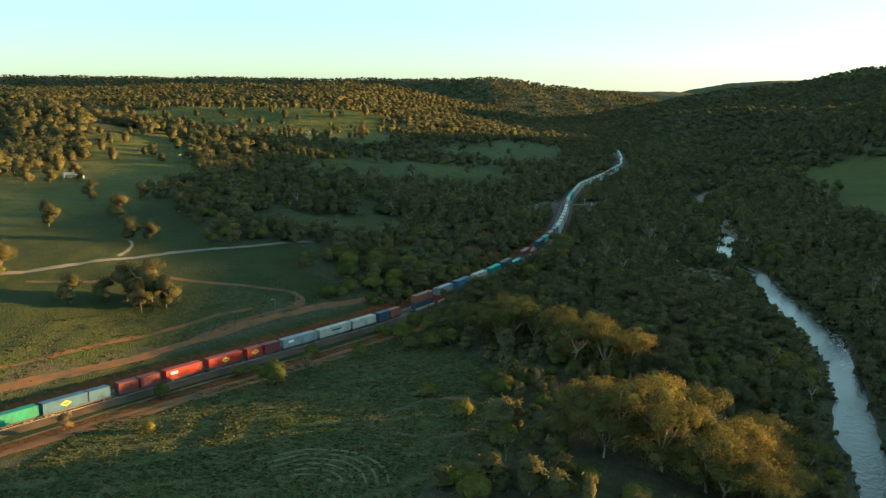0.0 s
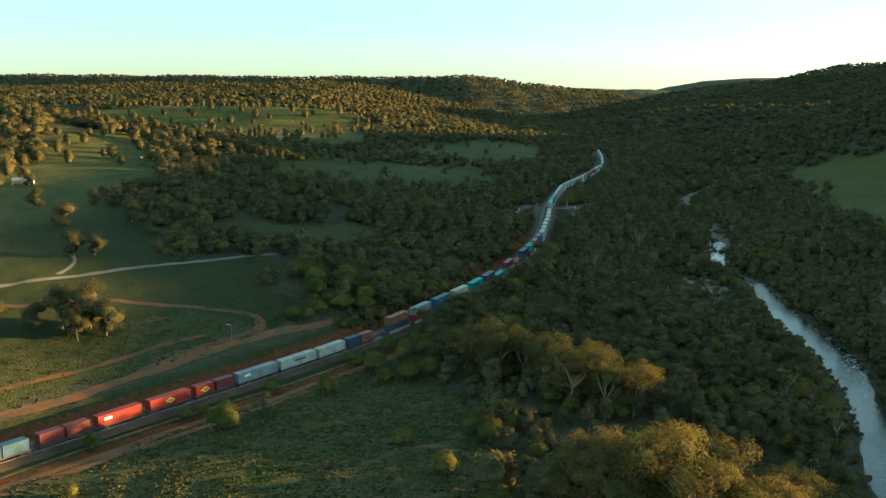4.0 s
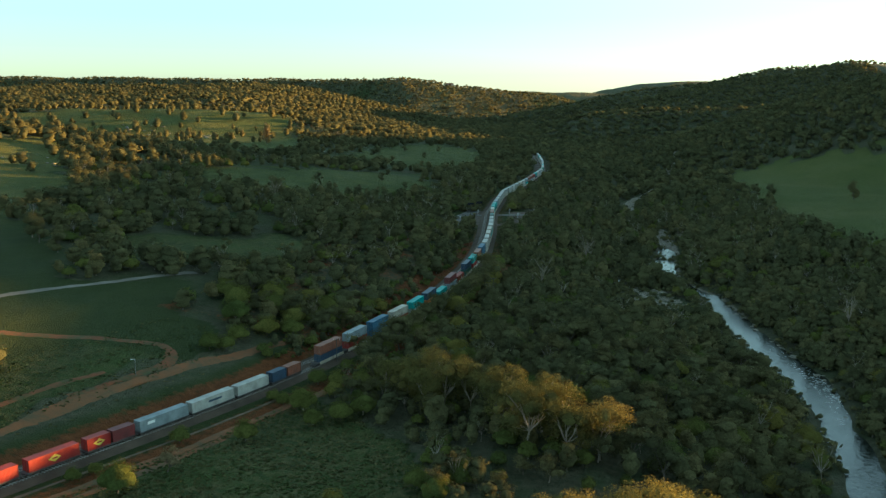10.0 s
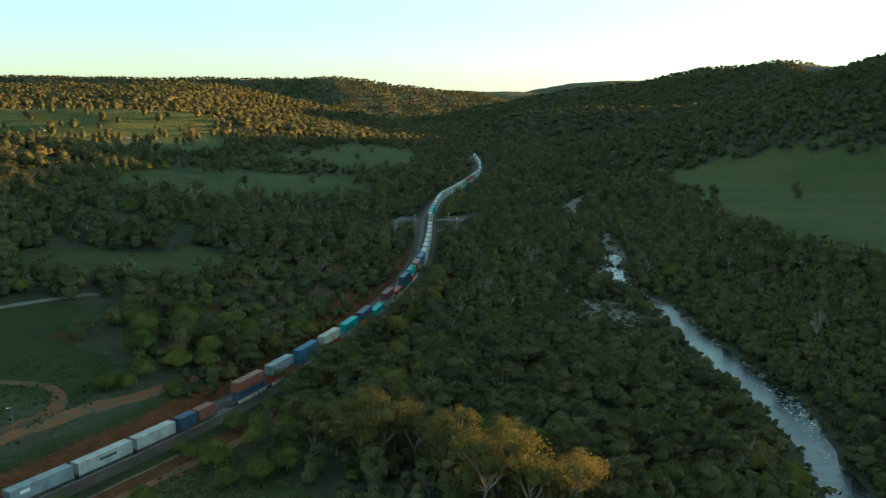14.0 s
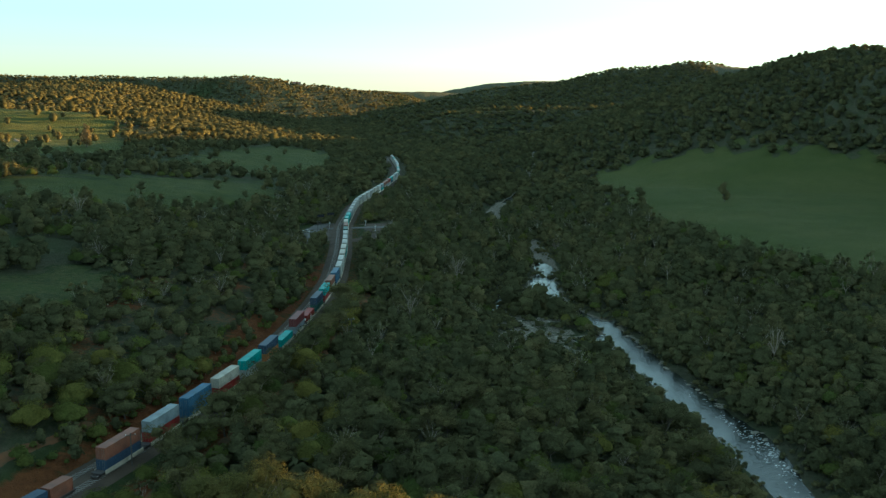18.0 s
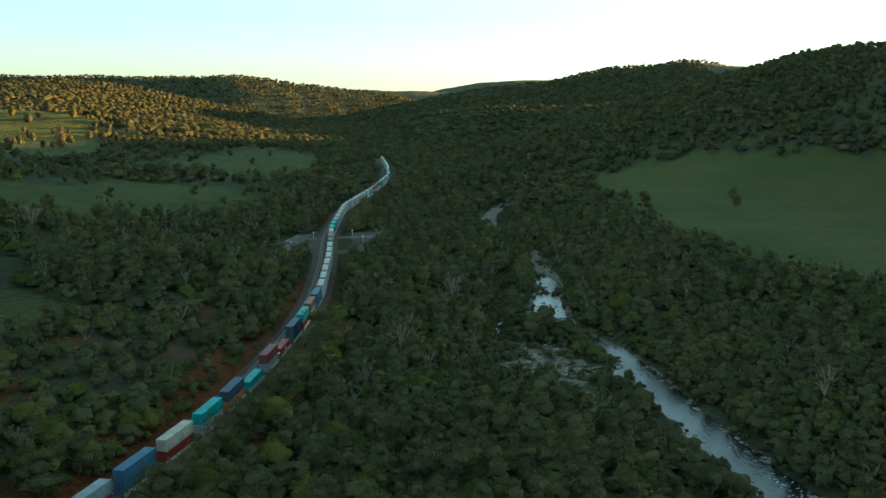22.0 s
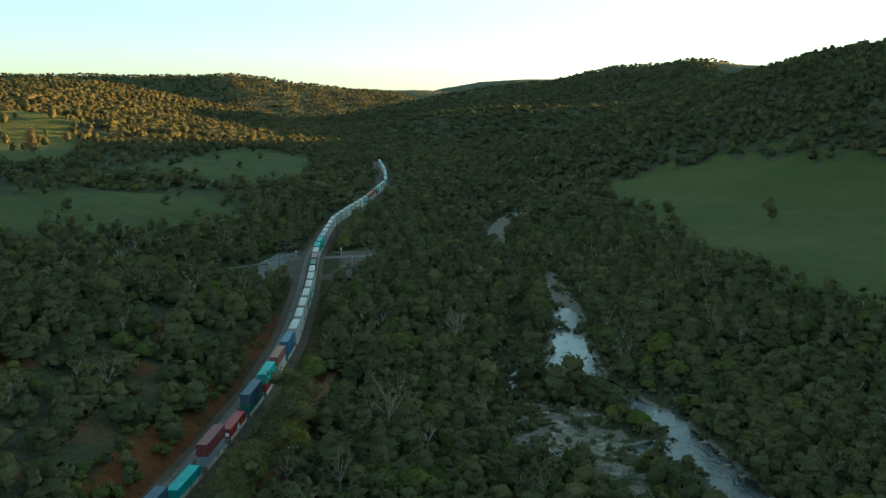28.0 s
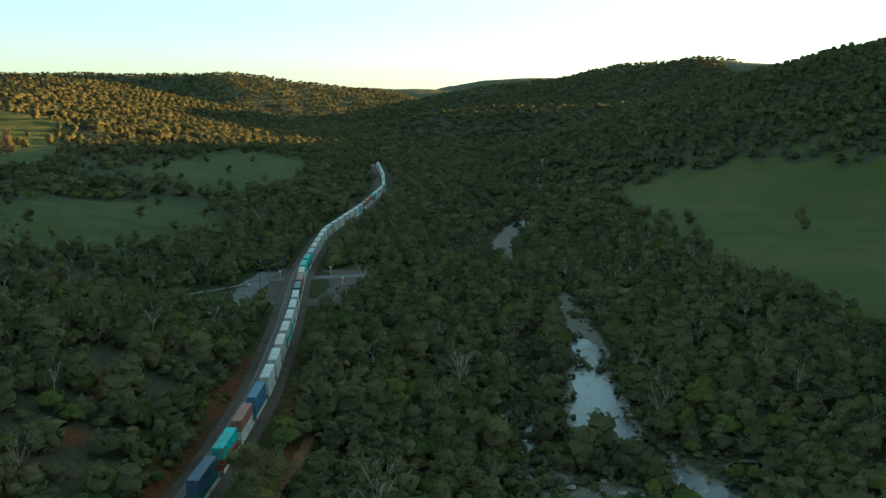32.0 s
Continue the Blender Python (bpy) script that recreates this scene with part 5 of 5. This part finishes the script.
# ---- farm shed and paddock stones ----
def farm_shed(x, y, turn):
    ob = tagged(new("farm_shed"), "long white open-fronted farm shed on the sunlit paddock", "shed")
    part("roof", boxed(0, 0, 3.5, 13, 6.6, 0.14, 0.03, turn=Matrix.Rotation(radians(7), 4, "X")), M_PAINT["grey"], ob)
    part("back_wall", boxed(0, 3.0, 1.7, 12.4, 0.15, 3.4), M_WHITE, ob)
    for sx in (-6.1, 6.1):
        part("side_wall", boxed(sx, 0, 1.6, 0.15, 6.0, 3.2), M_WHITE, ob)
    for k in range(6):
        part("post", boxed(-6 + 2.4 * k, -3.0, 1.55, 0.18, 0.18, 3.1), M_WHITE, ob)
    part("beam", boxed(0, -3.0, 2.95, 12.4, 0.2, 0.35), M_WHITE, ob)
    ob.matrix_world = Matrix.Translation((x, y, float(land(x, y)) - 0.05)) @ Matrix.Rotation(radians(turn), 4, "Z")


farm_shed(-398, 508, 35)


def house(x, y, turn):
    ob = tagged(new("hilltop_house"), "small pale house with a red roof on a far ridge", "house")
    part("wall", boxed(0, 0, 2, 26, 12, 6), M_PAINT["cream"], ob)
    bm = bmesh.new()
    vs = [bm.verts.new(p) for p in ((-14, -7, 5), (14, -7, 5), (14, 7, 5), (-14, 7, 5), (-12, 0, 9), (12, 0, 9))]
    for f in ((0, 1, 5, 4), (2, 3, 4, 5), (1, 2, 5), (3, 0, 4), (3, 2, 1, 0)):
        bm.faces.new([vs[k] for k in f])
    part("roof", bm, M_PAINT["brown"], ob)
    ob.matrix_world = Matrix.Translation((x, y, float(land(x, y)))) @ Matrix.Rotation(radians(turn), 4, "Z")


house(-545, 3222, 10)


def boulder_mesh(seed):
    bm = bmesh.new()
    bmesh.ops.create_icosphere(bm, subdivisions=2, radius=1)
    for v in bm.verts:
        v.co *= 1 + 0.35 * noise.noise(v.co * 1.3 + Vector((seed * 7.1, 0, 0)))
        v.co.z *= 0.6
    me = bpy.data.meshes.new("boulder")
    bm.to_mesh(me)
    bm.free()
    me.materials.append(M_ROCK)
    return me


ROCKS = [boulder_mesh(k) for k in range(5)]
rock_rng = np.random.RandomState(5)


def boulder(x, y, r, label, group):
    ob = tagged(new("boulder", ROCKS[rock_rng.randint(5)]), label, "boulder", group)
    ob.matrix_world = Matrix.Translation((x, y, max(float(land(x, y)), -0.3) + 0.15 * r)) @ Matrix.Rotation(rock_rng.uniform(0, 6.28), 4, "Z") @ Matrix.Diagonal((r * rock_rng.uniform(0.8, 1.7), r, r * rock_rng.uniform(0.45, 0.8), 1))


for k in range(130):
    x, y = rock_rng.normal(5, 7), rock_rng.normal(480, 15)
    boulder(x, y, 0.22 + 1.0 * rock_rng.rand() ** 2.2, "pale worn granite boulder among river pools", "river rocks")
for k in range(60):
    y = rock_rng.uniform(330, 480)
    g = 1 if rock_rng.rand() < 0.7 else -1
    x = float(river_x(y)) + g * (float(river_w(y)) + rock_rng.uniform(-1.8, 1.2))
    boulder(x, y, rock_rng.uniform(0.3, 1.0), "dark wet stone at the river's edge", "bank stones")
for k in range(45):
    y = rock_rng.uniform(510, 690)
    x = float(river_x(y)) + rock_rng.uniform(-1, 1) * (float(river_w(y)) + 2)
    boulder(x, y, rock_rng.uniform(0.4, 1.3), "granite stone breaking the shallow water", "bank stones")
for cx0, cy0, n in ((-640, 1215, 26), (-560, 1190, 24), (-440, 700, 10)):
    for k in range(n):
        boulder(cx0 + rock_rng.normal(0, 22), cy0 + rock_rng.normal(0, 12), rock_rng.uniform(0.8, 2.4), "grey granite outcrop boulder on grassy slope", "knoll boulders")


# ---- grass, reeds and shrubs at the water ----
def tuft_field(name, x, y, size, label, seed, mat):
    """Low uneven clumps of grass."""
    rng = np.random.RandomState(seed)
    verts, quads, ups = [], [], []
    form = rng.randint(0, 6, len(x))
    n = 0
    for f in range(6):
        some = np.flatnonzero(form == f)
        v, q, nv = lump(rng, np.zeros(3), 1.0, False)
        r = size * rng.uniform(0.5, 1.5, len(some))[:, None]
        a = rng.uniform(0, 6.28, len(some))[:, None]
        long = rng.uniform(1.0, 1.7, len(some))[:, None]
        px_, py_ = v[:, 0] * r * long, v[:, 1] * r
        verts.append(np.stack([px_ * np.cos(a) - py_ * np.sin(a) + x[some][:, None], px_ * np.sin(a) + py_ * np.cos(a) + y[some][:, None],
                               land(x[some], y[some])[:, None] + v[:, 2] * r * 0.75], -1).reshape(-1, 3))
        quads.append((q[None] + (np.arange(len(some)) * len(v))[:, None, None] + n).reshape(-1, 4))
        ups.append(np.tile(nv * (1, 1, 0.7) + (0, 0, 0.3), (len(some), 1)))
        n += len(some) * len(v)
    verts, ups = np.concatenate(verts), np.concatenate(ups)
    tone = np.clip(np.repeat(rng.rand(n // 24) * 0.7 + 0.25, 24) + 0.35 * waves(verts[:, 0], verts[:, 1], 45, 41), 0, 1)
    return tagged(fast_mesh(name, verts, np.concatenate(quads), [mat], None, tone, swell=ups / np.linalg.norm(ups, axis=1, keepdims=True)), label, "grass", kind="stuff")


g1x, g1y = scatter(-175, -35, 130, 290, 1.05, 51, lambda x, y: open_land(x, y, ("meadow",)) & (waves(x, y, 9, 61) > -0.5) & (x - rail_x(y) > 14))
tuft_field("meadow_grass", g1x, g1y, 0.34, "rough tufted meadow grass, part green and part straw", 52, M_GRASS_TUFT)
g2x, g2y = scatter(-230, -125, 150, 330, 1.35, 53, lambda x, y: (x - rail_x(y) < -15) & (x - rail_x(y) > -62) & (waves(x, y, 7, 62) > 0.0) & ~((x - rail_x(y) > -27) & (waves(x, y, 5, 63) < 0.2)))
tuft_field("paddock_grass", g2x, g2y, 0.34, "low tufted paddock grass beside red tracks", 54, M_GRASS_TUFT)
r1x, r1y = scatter(-40, 120, 200, 720, 2.6, 55, lambda x, y: (river_gap(x, y) > -0.6) & (river_gap(x, y) < 7) & (waves(x, y, 12, 64) > 0.0))
wood("river_shrubs", r1x, r1y, 1.7, [("dome", 1.0, 1.0, 1)], 40, 8, "low grey-green shrubs crowding the river banks")
i1x, i1y = scatter(-10, 60, 506, 720, 3.0, 56, lambda x, y: (np.abs(x - river_x(y)) < 12) & (river_gap(x, y) > -5) & (waves(x, y, 24, 65) > 0.45))
wood("island_shrubs", i1x, i1y, 2.8, [("dome", 1.0, 1.0, 1)], 60, 9, "shrubs on small islands in the shallows")

b1x, b1y = scatter(-130, -84, 318, 540, 3.0, 58, lambda x, y: (x - rail_x(y) < -10.5) & (x - rail_x(y) > -22) & (waves(x, y, 11, 68) > -0.1))
wood("bank_shrubs", b1x, b1y, 2.6, [("dome", 0.7, 1.0, 2), ("gum", 0.3, 1.6, 1)], 70, 11, "green shrubs on the red railway bank")
i2x, i2y = scatter(-25, 30, 484, 700, 2.6, 57, lambda x, y: (np.abs(x - side_x(y)) < 6) & (waves(x, y, 9, 66) > -0.15) | (np.hypot(x - 5, (y - 482) / 1.6) < 17) & (waves(x, y, 8, 67) > 0.25))
wood("channel_shrubs", i2x, i2y, 2.6, [("dome", 1.0, 1.0, 1)], 50, 10, "low shrubs and reeds along the narrow side channel")


def flecks(name, places, label):
    """Small patches of broken white water lying on the river."""
    rng = np.random.RandomState(91)
    v = []
    for x, y in places:
        a, l, w = rng.uniform(-0.5, 0.9), rng.uniform(0.2, 0.9) * rng.uniform(0.4, 1.3), rng.uniform(0.05, 0.18)
        c, s_ = math.cos(a), math.sin(a)
        for u, k, h in ((-l, 0, 0.01), (0, -w, 0.05), (l, 0, 0.01), (0, w, 0.05)):
            v.append((x + c * u - s_ * k, y + s_ * u + c * k, h))
    return tagged(fast_mesh(name, v, np.arange(len(v)).reshape(-1, 4), [M_WHITE]), label, "water", kind="stuff")


foam_rng = np.random.RandomState(92)
spots = []
for k in range(200):
    y = foam_rng.normal(362, 17)
    spots.append((float(river_x(y)) + float(river_w(y)) * foam_rng.uniform(0.1, 0.95), y))
for k in range(60):
    y = foam_rng.uniform(492, 560)
    spots.append((float(river_x(y)) + float(river_w(y)) * foam_rng.uniform(-0.9, 0.9), y))
flecks("white_water", spots, "broken white water over shallow rapids")
